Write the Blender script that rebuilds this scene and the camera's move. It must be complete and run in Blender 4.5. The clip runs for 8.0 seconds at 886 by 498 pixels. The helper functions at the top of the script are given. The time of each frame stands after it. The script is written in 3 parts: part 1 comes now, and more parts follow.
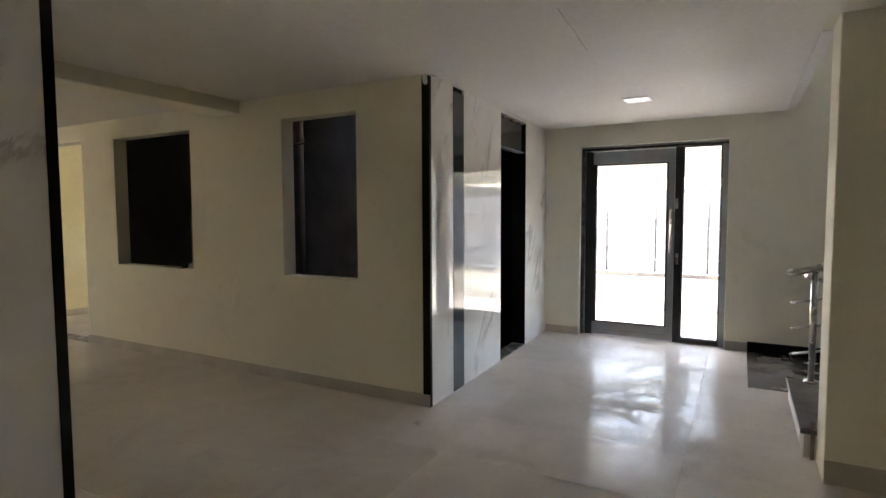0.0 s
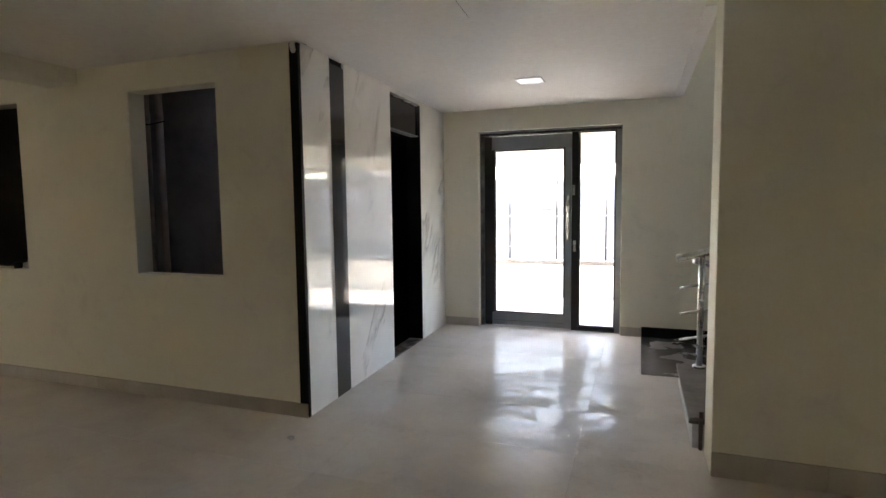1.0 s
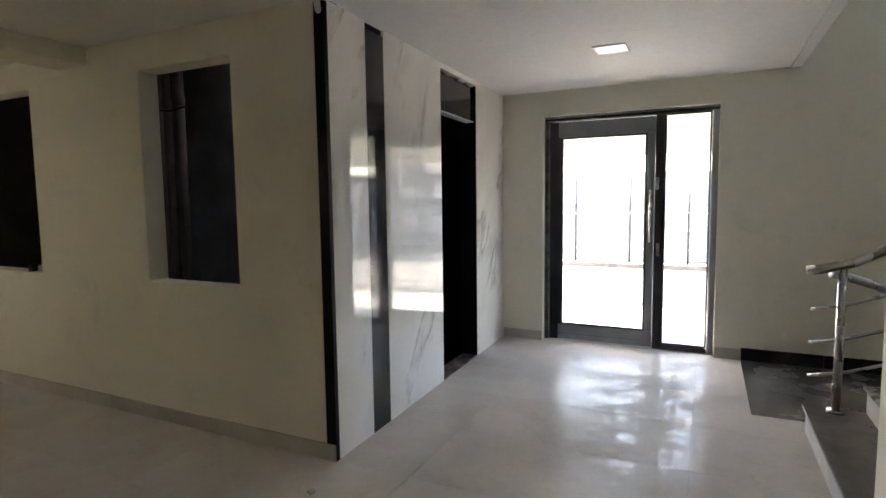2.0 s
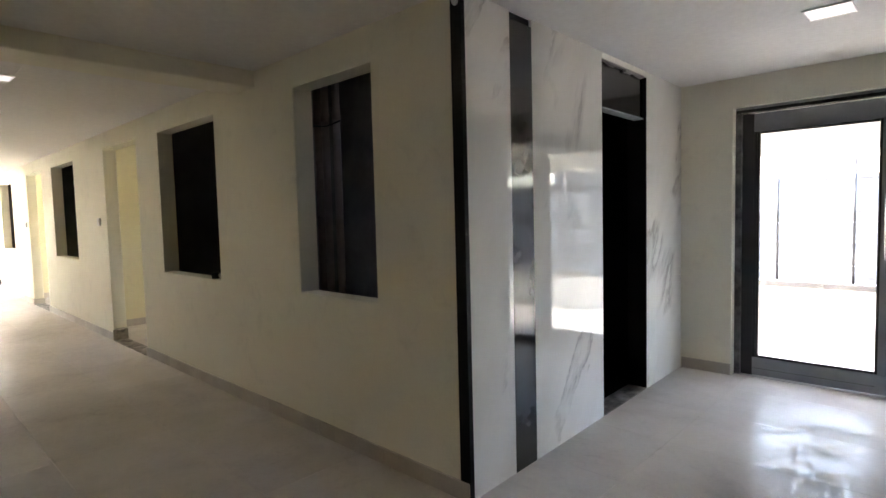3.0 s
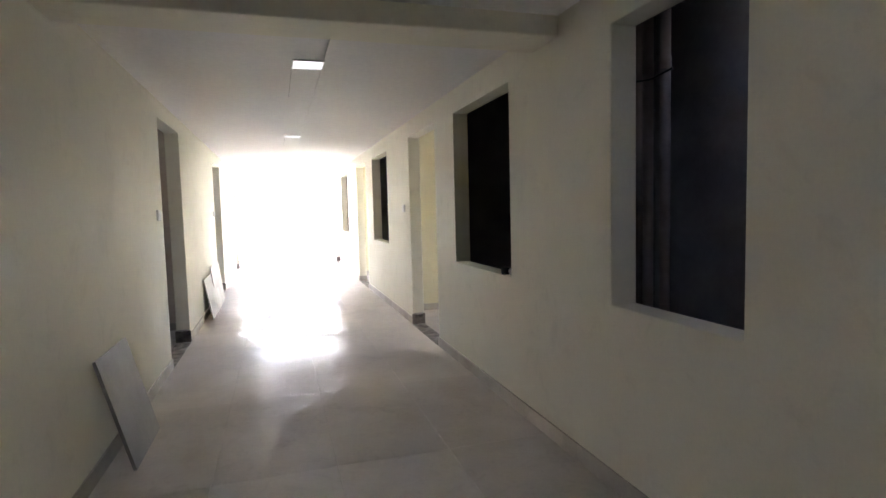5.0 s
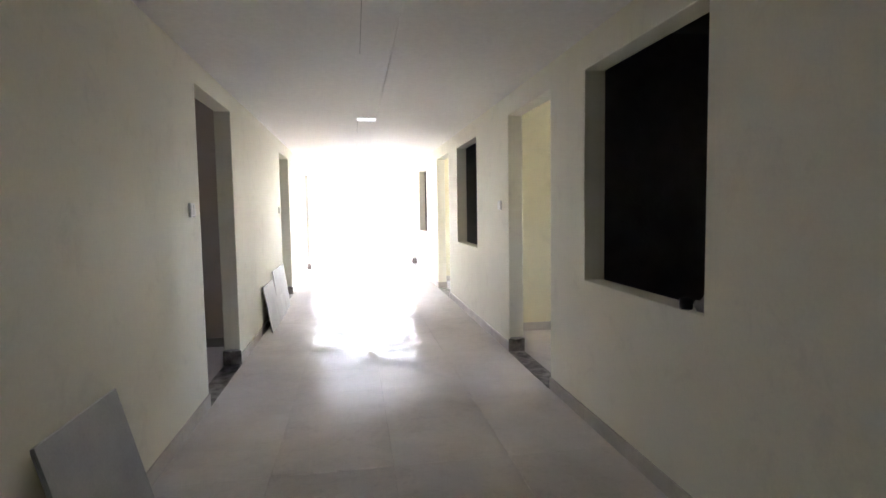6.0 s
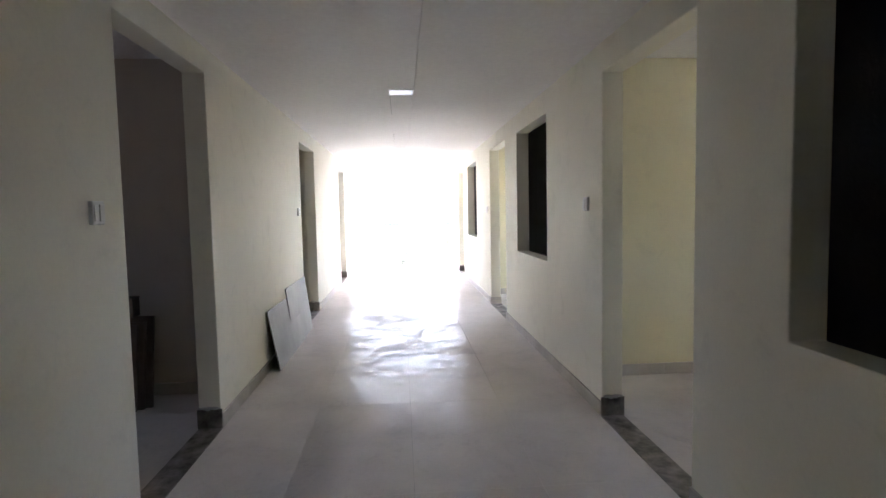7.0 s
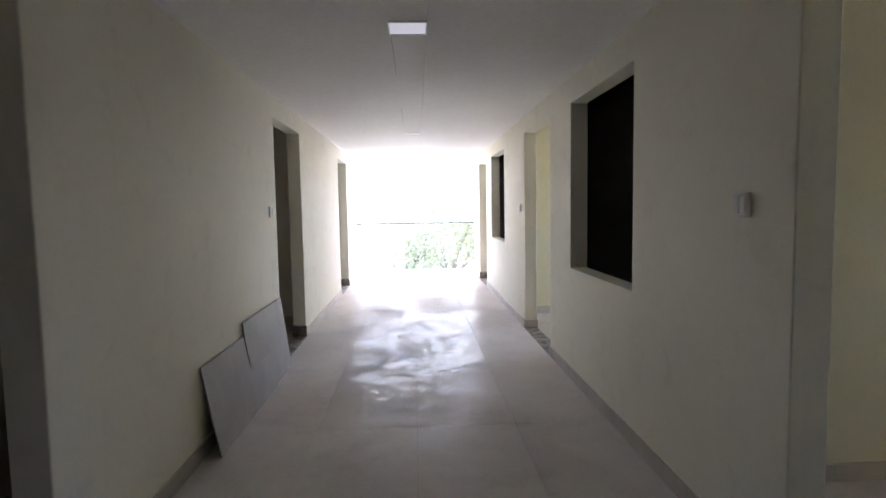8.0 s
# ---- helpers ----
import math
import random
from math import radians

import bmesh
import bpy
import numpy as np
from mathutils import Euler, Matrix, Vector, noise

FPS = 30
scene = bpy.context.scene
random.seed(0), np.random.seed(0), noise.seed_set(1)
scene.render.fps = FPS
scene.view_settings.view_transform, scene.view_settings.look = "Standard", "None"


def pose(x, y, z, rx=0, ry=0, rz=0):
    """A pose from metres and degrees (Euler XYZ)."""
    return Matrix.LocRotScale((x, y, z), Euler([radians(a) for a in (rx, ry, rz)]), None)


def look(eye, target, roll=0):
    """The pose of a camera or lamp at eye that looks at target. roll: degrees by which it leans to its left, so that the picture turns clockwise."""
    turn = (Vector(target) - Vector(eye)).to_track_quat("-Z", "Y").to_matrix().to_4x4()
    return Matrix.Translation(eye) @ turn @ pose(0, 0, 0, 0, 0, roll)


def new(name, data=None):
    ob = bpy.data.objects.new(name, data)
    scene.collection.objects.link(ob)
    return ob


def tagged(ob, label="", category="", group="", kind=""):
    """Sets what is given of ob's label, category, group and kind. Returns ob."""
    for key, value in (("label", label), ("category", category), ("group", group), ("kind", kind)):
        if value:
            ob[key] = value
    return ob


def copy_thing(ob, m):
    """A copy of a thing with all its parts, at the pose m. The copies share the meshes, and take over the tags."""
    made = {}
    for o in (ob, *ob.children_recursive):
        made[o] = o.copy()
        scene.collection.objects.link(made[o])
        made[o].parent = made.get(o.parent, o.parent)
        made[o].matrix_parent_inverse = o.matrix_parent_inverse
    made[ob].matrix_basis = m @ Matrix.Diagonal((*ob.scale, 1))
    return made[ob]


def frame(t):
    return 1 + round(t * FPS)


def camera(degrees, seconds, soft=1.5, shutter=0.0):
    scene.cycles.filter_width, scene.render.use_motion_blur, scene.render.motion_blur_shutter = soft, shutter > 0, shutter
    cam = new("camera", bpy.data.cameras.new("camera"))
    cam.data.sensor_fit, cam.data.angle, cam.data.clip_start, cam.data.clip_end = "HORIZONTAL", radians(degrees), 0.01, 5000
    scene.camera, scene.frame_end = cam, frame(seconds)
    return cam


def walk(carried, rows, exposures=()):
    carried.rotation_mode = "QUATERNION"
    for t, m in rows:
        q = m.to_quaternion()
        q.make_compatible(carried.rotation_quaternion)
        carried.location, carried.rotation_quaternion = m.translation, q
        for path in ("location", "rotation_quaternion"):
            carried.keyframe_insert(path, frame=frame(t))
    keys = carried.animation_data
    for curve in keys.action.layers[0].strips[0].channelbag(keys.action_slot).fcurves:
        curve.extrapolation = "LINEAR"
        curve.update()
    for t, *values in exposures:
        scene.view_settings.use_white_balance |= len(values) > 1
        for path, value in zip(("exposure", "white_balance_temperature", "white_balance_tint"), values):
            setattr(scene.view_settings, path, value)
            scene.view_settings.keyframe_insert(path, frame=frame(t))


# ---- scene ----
U = 0.89  # metres in one unit of the plan below

cam = camera(78.1, 8.0, soft=1.5)
PATH = [
    (0, (0.077, 0.053, 1.531), (-0.880, 1.805, 1.403), -0.23),
    (0.5, (0.101, 0.172, 1.521), (-0.637, 2.025, 1.380), -0.36),
    (1, (0.137, 0.519, 1.500), (-0.541, 2.393, 1.335), -0.66),
    (1.2, (0.049, 0.683, 1.491), (-0.628, 2.558, 1.327), -0.60),
    (2.3, (-0.218, 1.428, 1.510), (-1.224, 3.148, 1.341), -0.99),
    (2.5, (-0.269, 1.529, 1.498), (-1.379, 3.185, 1.348), -1.19),
    (3, (-0.236, 1.664, 1.498), (-1.613, 3.108, 1.370), -1.44),
    (3.5, (-0.218, 1.686, 1.488), (-1.824, 2.872, 1.366), -1.47),
    (4, (-0.252, 1.710, 1.489), (-2.014, 2.650, 1.362), -1.73),
    (4.5, (-0.601, 1.860, 1.511), (-2.460, 2.582, 1.365), -1.67),
    (5, (-1.166, 2.100, 1.493), (-3.076, 2.674, 1.345), -1.48),
    (5.2, (-1.425, 2.104, 1.480), (-3.354, 2.611, 1.335), -1.18),
    (6.3, (-3.123, 2.250, 1.474), (-5.101, 2.506, 1.329), -1.14),
    (6.5, (-3.451, 2.296, 1.490), (-5.434, 2.510, 1.346), -1.27),
    (7, (-4.297, 2.338, 1.475), (-6.287, 2.486, 1.337), -1.16),
    (7.5, (-5.207, 2.348, 1.502), (-7.198, 2.473, 1.360), -1.11),
    (8, (-6.135, 2.388, 1.517), (-8.127, 2.485, 1.365), -0.95),
]
walk(cam, [(t, look(Vector(eye) * U, Vector(target) * U, roll)) for t, eye, target, roll in PATH],
     exposures=[(0.0, 4.98, 7400, 17), (2.5, 4.93, 7150, 16), (4.0, 5.18, 6600, 17), (5.0, 5.17, 6050, 20), (6.5, 4.63, 5750, 19), (7.0, 4.16, 5650, 19), (7.5, 3.79, 5650, 19), (8.0, 3.29, 5650, 19)])

# ---- world and sun ----
scene.cycles.max_bounces, scene.cycles.diffuse_bounces = 16, 10
SUN_EL, SUN_AZ = radians(50), radians(283)
world = bpy.data.worlds.new("sky")
scene.world = world
world.use_nodes = True
wn = world.node_tree.nodes
sky = wn.new("ShaderNodeTexSky")
sky.sky_type = "NISHITA"
sky.sun_disc = False
sky.sun_elevation, sky.sun_rotation = SUN_EL, SUN_AZ
sky.air_density, sky.dust_density, sky.ozone_density = 1.0, 3.0, 0.5
wn["Background"].inputs["Strength"].default_value = 0.15
world.node_tree.links.new(sky.outputs["Color"], wn["Background"].inputs["Color"])
sun_data = bpy.data.lights.new("sun", "SUN")
sun_data.energy, sun_data.angle, sun_data.color = 1.7, radians(12.0), (1.0, 0.98, 0.955)
sun = new("sun", sun_data)
toward = Vector((math.sin(SUN_AZ) * math.cos(SUN_EL), math.cos(SUN_AZ) * math.cos(SUN_EL), math.sin(SUN_EL)))
sun.matrix_world = look(toward * 60, (0, 0, 0))


# ---- materials ----
def blank(name):
    m = bpy.data.materials.new(name)
    m.use_nodes = True
    return m, m.node_tree.nodes, m.node_tree.links, m.node_tree.nodes["Principled BSDF"]


def noise_tex(n, l, vec, scale, detail=5, rough=0.6, distort=0.0):
    t = n.new("ShaderNodeTexNoise")
    t.inputs["Scale"].default_value = scale
    t.inputs["Detail"].default_value = detail
    t.inputs["Roughness"].default_value = rough
    t.inputs["Distortion"].default_value = distort
    l.new(vec, t.inputs["Vector"])
    return t.outputs["Fac"]


def ramp(n, l, fac, stops):
    r = n.new("ShaderNodeValToRGB")
    while len(r.color_ramp.elements) < len(stops):
        r.color_ramp.elements.new(0.5)
    for e, (p, c) in zip(r.color_ramp.elements, stops):
        e.position = p
        e.color = (*c, 1) if len(c) == 3 else c
    l.new(fac, r.inputs["Fac"])
    return r.outputs["Color"]


def grey(v):
    return (v, v, v)


def mix(n, l, kind, fac, a, b):
    x = n.new("ShaderNodeMix")
    x.data_type, x.blend_type = "RGBA", kind
    for sock, v in ((x.inputs[0], fac), (x.inputs[6], a), (x.inputs[7], b)):
        if isinstance(v, bpy.types.NodeSocket):
            l.new(v, sock)
        elif isinstance(v, tuple):
            sock.default_value = (*v, 1)
        else:
            sock.default_value = v
    return x.outputs[2]


def bump(n, l, height, strength, distance, bsdf, normal=None):
    b = n.new("ShaderNodeBump")
    b.inputs["Strength"].default_value, b.inputs["Distance"].default_value = strength, distance
    l.new(height, b.inputs["Height"])
    if normal:
        l.new(normal, b.inputs["Normal"])
    l.new(b.outputs["Normal"], bsdf.inputs["Normal"])
    return b.outputs["Normal"]


def coords(n):
    return n.new("ShaderNodeTexCoord").outputs["Object"]


def surface(name, dark, light, big=1.2, fine=60.0, rough=(0.5, 0.7), relief=0.1, depth=0.004, metal=0.0, per_object=0.0, spec=0.5):
    """A surface with slow stains, fine grain and relief."""
    m, n, l, b = blank(name)
    co = coords(n)
    slow = noise_tex(n, l, co, big, 6)
    quick = noise_tex(n, l, co, fine, 3)
    c = ramp(n, l, slow, [(0.3, dark), (0.7, light)])
    c = mix(n, l, "MULTIPLY", 0.35, c, ramp(n, l, quick, [(0.25, grey(0.75)), (0.75, grey(1.0))]))
    if per_object:
        info = n.new("ShaderNodeObjectInfo")
        c = mix(n, l, "MULTIPLY", 1.0, c, ramp(n, l, info.outputs["Random"], [(0, grey(1 - per_object)), (1, grey(1.0))]))
    l.new(c, b.inputs["Base Color"])
    l.new(ramp(n, l, slow, [(0.3, grey(rough[1])), (0.7, grey(rough[0]))]), b.inputs["Roughness"])
    b.inputs["Metallic"].default_value = metal
    b.inputs["Specular IOR Level"].default_value = spec
    if relief:
        bump(n, l, mix(n, l, "MIX", 0.35, slow, quick), relief, depth, b)
    return m


def plaster(name, dark, light):
    """Rolled wall paint over hand-trowelled plaster: upright waves, fine orange-peel and faint scuffs."""
    m, n, l, b = blank(name)
    co = coords(n)
    slow = noise_tex(n, l, co, 0.8, 6)
    fine = noise_tex(n, l, co, 70.0, 3)
    tall = n.new("ShaderNodeMapping")
    tall.inputs["Scale"].default_value = (3.2, 3.2, 0.5)
    l.new(co, tall.inputs["Vector"])
    wave = noise_tex(n, l, tall.outputs["Vector"], 1.0, 3, 0.5)
    scuff = noise_tex(n, l, co, 5.0, 7, 0.7, 0.6)
    c = ramp(n, l, slow, [(0.3, dark), (0.7, light)])
    c = mix(n, l, "MULTIPLY", 0.6, c, ramp(n, l, scuff, [(0.28, grey(0.86)), (0.45, grey(1.0))]))
    c = mix(n, l, "MULTIPLY", 0.25, c, ramp(n, l, fine, [(0.3, grey(0.85)), (0.7, grey(1.0))]))
    l.new(c, b.inputs["Base Color"])
    l.new(ramp(n, l, scuff, [(0.3, grey(0.75)), (0.7, grey(0.52))]), b.inputs["Roughness"])
    b.inputs["Specular IOR Level"].default_value = 0.4
    low = bump(n, l, wave, 0.35, 0.02, b)
    bump(n, l, fine, 0.12, 0.002, b, low)
    return m


PLASTER = plaster("cream_wall_paint", (0.77, 0.745, 0.63), (0.83, 0.805, 0.69))
PLASTER_WARM = plaster("yellow_wall_paint", (0.71, 0.665, 0.455), (0.77, 0.715, 0.515))
WHITE_CEIL = surface("white_ceiling_paint", (0.79, 0.78, 0.76), (0.84, 0.83, 0.81), 0.7, 30, (0.6, 0.8), 0.2, 0.006)
CONCRETE = surface("raw_concrete", (0.18, 0.172, 0.176), (0.37, 0.362, 0.372), 1.8, 40, (0.7, 0.9), 0.5, 0.01)
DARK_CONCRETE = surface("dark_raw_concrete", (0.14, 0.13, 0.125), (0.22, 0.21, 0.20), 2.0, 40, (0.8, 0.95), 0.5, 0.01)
GRANITE = surface("dark_polished_granite", (0.010, 0.009, 0.009), (0.030, 0.027, 0.026), 3.0, 140, (0.03, 0.12), 0.01, 0.001, spec=0.35)
GRANITE_FLOOR = surface("dusty_polished_granite_floor", (0.085, 0.079, 0.076), (0.145, 0.135, 0.13), 3.0, 120, (0.16, 0.34), 0.03, 0.001)
GRANITE_TREAD = surface("dusty_brown_granite_tread", (0.10, 0.085, 0.075), (0.19, 0.165, 0.15), 4.0, 110, (0.2, 0.45), 0.04, 0.001)
GRANITE_DUSTY = surface("dusty_dark_granite", (0.035, 0.030, 0.026), (0.33, 0.29, 0.25), 9.0, 60, (0.3, 0.65), 0.15, 0.002)
BLACK_TRIM = surface("black_granite_trim", (0.006, 0.006, 0.006), (0.014, 0.013, 0.012), 3.0, 120, (0.35, 0.6), 0.1, 0.002, spec=0.15)
SKIRT = surface("beige_grey_skirting", (0.45, 0.415, 0.365), (0.58, 0.54, 0.48), 3.0, 70, (0.35, 0.6), 0.08, 0.002, per_object=0.12)
STEEL = surface("brushed_stainless_steel", (0.50, 0.50, 0.49), (0.62, 0.62, 0.60), 6.0, 160, (0.2, 0.35), 0.03, 0.001, metal=1.0)
ALU = surface("grey_coated_aluminium", (0.21, 0.23, 0.25), (0.27, 0.29, 0.31), 4.0, 90, (0.35, 0.5), 0.05, 0.001, spec=0.5)
ALU_SMUDGED = surface("smudged_aluminium_frame", (0.20, 0.205, 0.21), (0.46, 0.465, 0.47), 9.0, 60, (0.35, 0.6), 0.1, 0.002)
SMUDGED_BLACK = surface("paint_smudged_black_frame", (0.012, 0.012, 0.013), (0.20, 0.20, 0.195), 11.0, 60, (0.4, 0.6), 0.1, 0.002)
BLACK_METAL = surface("black_coated_aluminium", (0.010, 0.010, 0.012), (0.022, 0.021, 0.022), 4.0, 90, (0.3, 0.5), 0.05, 0.001)
PLASTIC_WHITE = surface("white_switch_plastic", (0.74, 0.74, 0.72), (0.80, 0.80, 0.78), 8.0, 120, (0.25, 0.35), 0.0)
PIPE_DARK = surface("rust_brown_pipe", (0.16, 0.12, 0.105), (0.28, 0.22, 0.19), 5.0, 60, (0.45, 0.7), 0.2, 0.003)
PIPE_BROWN = surface("dusty_brown_pipe", (0.22, 0.185, 0.165), (0.33, 0.28, 0.25), 5.0, 60, (0.4, 0.6), 0.15, 0.003)
TILE_GREY = surface("grey_unglazed_tile", (0.31, 0.304, 0.295), (0.39, 0.382, 0.37), 2.5, 80, (0.45, 0.65), 0.08, 0.002)
TILE_EDGE = surface("chipped_white_tile_edge", (0.55, 0.54, 0.52), (0.68, 0.67, 0.64), 9.0, 90, (0.6, 0.8), 0.2, 0.002)
BOARD_BROWN = surface("brown_tile_carton", (0.085, 0.06, 0.05), (0.17, 0.125, 0.10), 4.0, 80, (0.6, 0.8), 0.2, 0.003)
CLOTH_GREY = surface("dusty_grey_sack", (0.36, 0.34, 0.31), (0.52, 0.50, 0.47), 12.0, 150, (0.8, 0.95), 0.5, 0.006)
MOSAIC = surface("dull_glass_mosaic", (0.20, 0.185, 0.16), (0.40, 0.365, 0.29), 14.0, 90, (0.3, 0.5), 0.05, 0.001)
RUBBER = surface("black_rubber", (0.010, 0.010, 0.010), (0.02, 0.02, 0.02), 12.0, 90, (0.5, 0.7), 0.1, 0.002)
GROUT = surface("grey_grout", (0.30, 0.275, 0.245), (0.42, 0.385, 0.345), 4.0, 90, (0.8, 0.95), 0.2, 0.002)
PARAPET_WHITE = surface("white_parapet_paint", (0.74, 0.73, 0.70), (0.80, 0.79, 0.77), 1.5, 40, (0.6, 0.8), 0.2, 0.004)
TERRACE = surface("pale_terrace_floor", (0.33, 0.32, 0.30), (0.42, 0.41, 0.39), 1.4, 40, (0.5, 0.8), 0.1, 0.003)
FACADE = surface("weathered_grey_facade", (0.15, 0.155, 0.165), (0.21, 0.215, 0.22), 0.12, 3.0, (0.7, 0.9), 0.1, 0.02)
# One darker grey for a far building, same pattern as FACADE.
FACADE_DARK = surface("dark_grey_facade", (0.055, 0.057, 0.06), (0.10, 0.102, 0.105), 0.12, 3.0, (0.7, 0.9), 0.1, 0.02)
FACADE_PANE = surface("dark_window_pane", (0.15, 0.153, 0.16), (0.19, 0.193, 0.20), 0.3, 4.0, (0.2, 0.4), 0.0)
EARTH = surface("dry_pale_earth", (0.26, 0.245, 0.225), (0.40, 0.38, 0.35), 0.12, 4.0, (0.85, 0.95), 0.4, 0.05)
# Near-black colour carries the lift shaft's darkness in place of unlit depth.
UNLIT_SHAFT = surface("shaft_unlit_black", (0.006, 0.006, 0.006), (0.014, 0.013, 0.013), 2.0, 40, (0.85, 0.95), 0.3, 0.008, spec=0.1)
BARK = surface("grey_brown_bark", (0.24, 0.21, 0.18), (0.40, 0.36, 0.32), 4.0, 30, (0.8, 0.95), 0.8, 0.02)


def make_leaf():
    m, n, l, b = blank("green_leaves")
    c = ramp(n, l, noise_tex(n, l, coords(n), 1.6, 4), [(0.3, (0.09, 0.11, 0.05)), (0.7, (0.12, 0.14, 0.07))])
    l.new(c, b.inputs["Base Color"])
    b.inputs["Roughness"].default_value = 0.5
    thin = n.new("ShaderNodeBsdfTranslucent")
    thin.inputs["Color"].default_value = (0.33, 0.34, 0.25, 1)
    add = n.new("ShaderNodeAddShader")
    l.new(b.outputs["BSDF"], add.inputs[0])
    l.new(thin.outputs["BSDF"], add.inputs[1])
    l.new(add.outputs["Shader"], n["Material Output"].inputs["Surface"])
    return m


LEAF = make_leaf()


def make_marble():
    m, n, l, b = blank("white_marble_with_grey_veins")
    co = coords(n)
    turn = n.new("ShaderNodeMapping")
    turn.inputs["Rotation"].default_value = (radians(33), 0, 0)
    l.new(co, turn.inputs["Vector"])
    tilt = n.new("ShaderNodeMapping")
    tilt.inputs["Location"].default_value = (1.3, 4.2, 0.9)
    tilt.inputs["Scale"].default_value = (1.0, 1.0, 0.27)
    l.new(turn.outputs["Vector"], tilt.inputs["Vector"])
    warp = noise_tex(n, l, tilt.outputs["Vector"], 1.15, 8, 0.64, 0.45)
    vein = ramp(n, l, warp, [(0.482, grey(0)), (0.501, grey(1.0)), (0.511, grey(0.5)), (0.55, grey(0))])
    gate = ramp(n, l, noise_tex(n, l, co, 1.5, 3), [(0.50, grey(0.0)), (0.60, grey(0.85))])
    both = mix(n, l, "MULTIPLY", 1.0, vein, gate)
    cloud = noise_tex(n, l, tilt.outputs["Vector"], 2.6, 5)
    body = ramp(n, l, cloud, [(0.3, (0.74, 0.72, 0.675)), (0.62, (0.82, 0.80, 0.755))])
    vein_colour = ramp(n, l, cloud, [(0.3, (0.27, 0.255, 0.24)), (0.7, (0.48, 0.46, 0.43))])
    l.new(mix(n, l, "MIX", both, body, vein_colour), b.inputs["Base Color"])
    b.inputs["Roughness"].default_value = 0.0
    b.inputs["Specular IOR Level"].default_value = 0.8
    return m


def make_floor():
    """Pale polished floor tile under a wrinkled, half-worn film of dried slurry and site dust."""
    m, n, l, b = blank("dusty_pale_floor_tile")
    co = n.new("ShaderNodeNewGeometry").outputs["Position"]
    info = n.new("ShaderNodeObjectInfo")
    slow = noise_tex(n, l, co, 0.8, 6)
    patch = noise_tex(n, l, co, 1.7, 7, 0.62, 0.7)
    flake = noise_tex(n, l, co, 11.0, 6, 0.66, 1.3)
    grain = noise_tex(n, l, co, 55.0, 4)
    c = ramp(n, l, slow, [(0.3, (0.60, 0.555, 0.51)), (0.7, (0.76, 0.712, 0.66))])
    c = mix(n, l, "MULTIPLY", 0.75, c, ramp(n, l, patch, [(0.32, grey(0.78)), (0.48, grey(0.93)), (0.62, grey(1.0))]))
    c = mix(n, l, "MULTIPLY", 0.20, c, ramp(n, l, grain, [(0.3, grey(0.80)), (0.7, grey(1.0))]))
    c = mix(n, l, "MULTIPLY", 1.0, c, ramp(n, l, info.outputs["Random"], [(0, grey(0.93)), (1, grey(1.0))]))
    c = mix(n, l, "MULTIPLY", 0.40, c, ramp(n, l, flake, [(0.36, grey(0.78)), (0.46, grey(0.93)), (0.54, grey(1.0))]))
    l.new(c, b.inputs["Base Color"])
    # matt dust, worn off in ragged flakes where the crinkled film shines through
    wet = mix(n, l, "MIX", 0.66, patch, flake)
    wet = mix(n, l, "MIX", 0.04, wet, info.outputs["Random"])
    film = ramp(n, l, wet, [(0.42, grey(0.02)), (0.48, grey(0.08)), (0.51, grey(0.29)), (0.57, grey(0.40))])
    b.inputs["Roughness"].default_value = 0.20
    b.inputs["Specular IOR Level"].default_value = 0.42
    crease = noise_tex(n, l, co, 40.0, 6, 0.66, 1.0)
    chop = noise_tex(n, l, co, 15.0, 3, 0.55, 1.6)
    low = bump(n, l, chop, 0.20, 0.012, b)
    bump(n, l, crease, 0.07, 0.004, b, low)
    dust = n.new("ShaderNodeBsdfDiffuse")
    l.new(c, dust.inputs["Color"])
    cover = n.new("ShaderNodeMixShader")
    l.new(film, cover.inputs["Fac"])
    l.new(dust.outputs["BSDF"], cover.inputs[1])
    l.new(b.outputs["BSDF"], cover.inputs[2])
    l.new(cover.outputs["Shader"], n["Material Output"].inputs["Surface"])
    return m


def make_glass():
    m, n, l, b = blank("clear_window_glass")
    b.inputs["Base Color"].default_value = (0.97, 0.99, 0.98, 1)
    b.inputs["Transmission Weight"].default_value = 1.0
    b.inputs["Roughness"].default_value = 0.0
    b.inputs["IOR"].default_value = 1.45
    return m


def make_diffuser():
    m, n, l, b = blank("frosted_lamp_diffuser")
    b.inputs["Base Color"].default_value = (0.82, 0.82, 0.84, 1)
    b.inputs["Roughness"].default_value = 0.35
    b.inputs["Emission Color"].default_value = (0.93, 0.92, 1.0, 1)
    b.inputs["Emission Strength"].default_value = 0.022
    return m


# Brown puts the side room's dim, warm bounce light into the plaster colour.
BOUNCE_BROWN = plaster("bounce_brown_plaster", (0.50, 0.425, 0.345), (0.58, 0.50, 0.41))
MARBLE, FLOOR_TILE, GLASS, DIFFUSER = make_marble(), make_floor(), make_glass(), make_diffuser()


# ---- mesh helpers ----
def link(name, bm, material, smooth=False):
    bmesh.ops.recalc_face_normals(bm, faces=bm.faces)
    bmesh.ops.scale(bm, vec=(U, U, U), verts=bm.verts)
    me = bpy.data.meshes.new(name)
    bm.to_mesh(me)
    bm.free()
    me.materials.append(material)
    if smooth:
        me.shade_smooth()
    return new(name, me)


def part(name, bm, material, parent, label="", smooth=False):
    ob = link(name, bm, material, smooth)
    ob.parent = parent
    return tagged(ob, label)


def setting(name, bm, material, label, category):
    return tagged(link(name, bm, material), label, category, kind="structure")


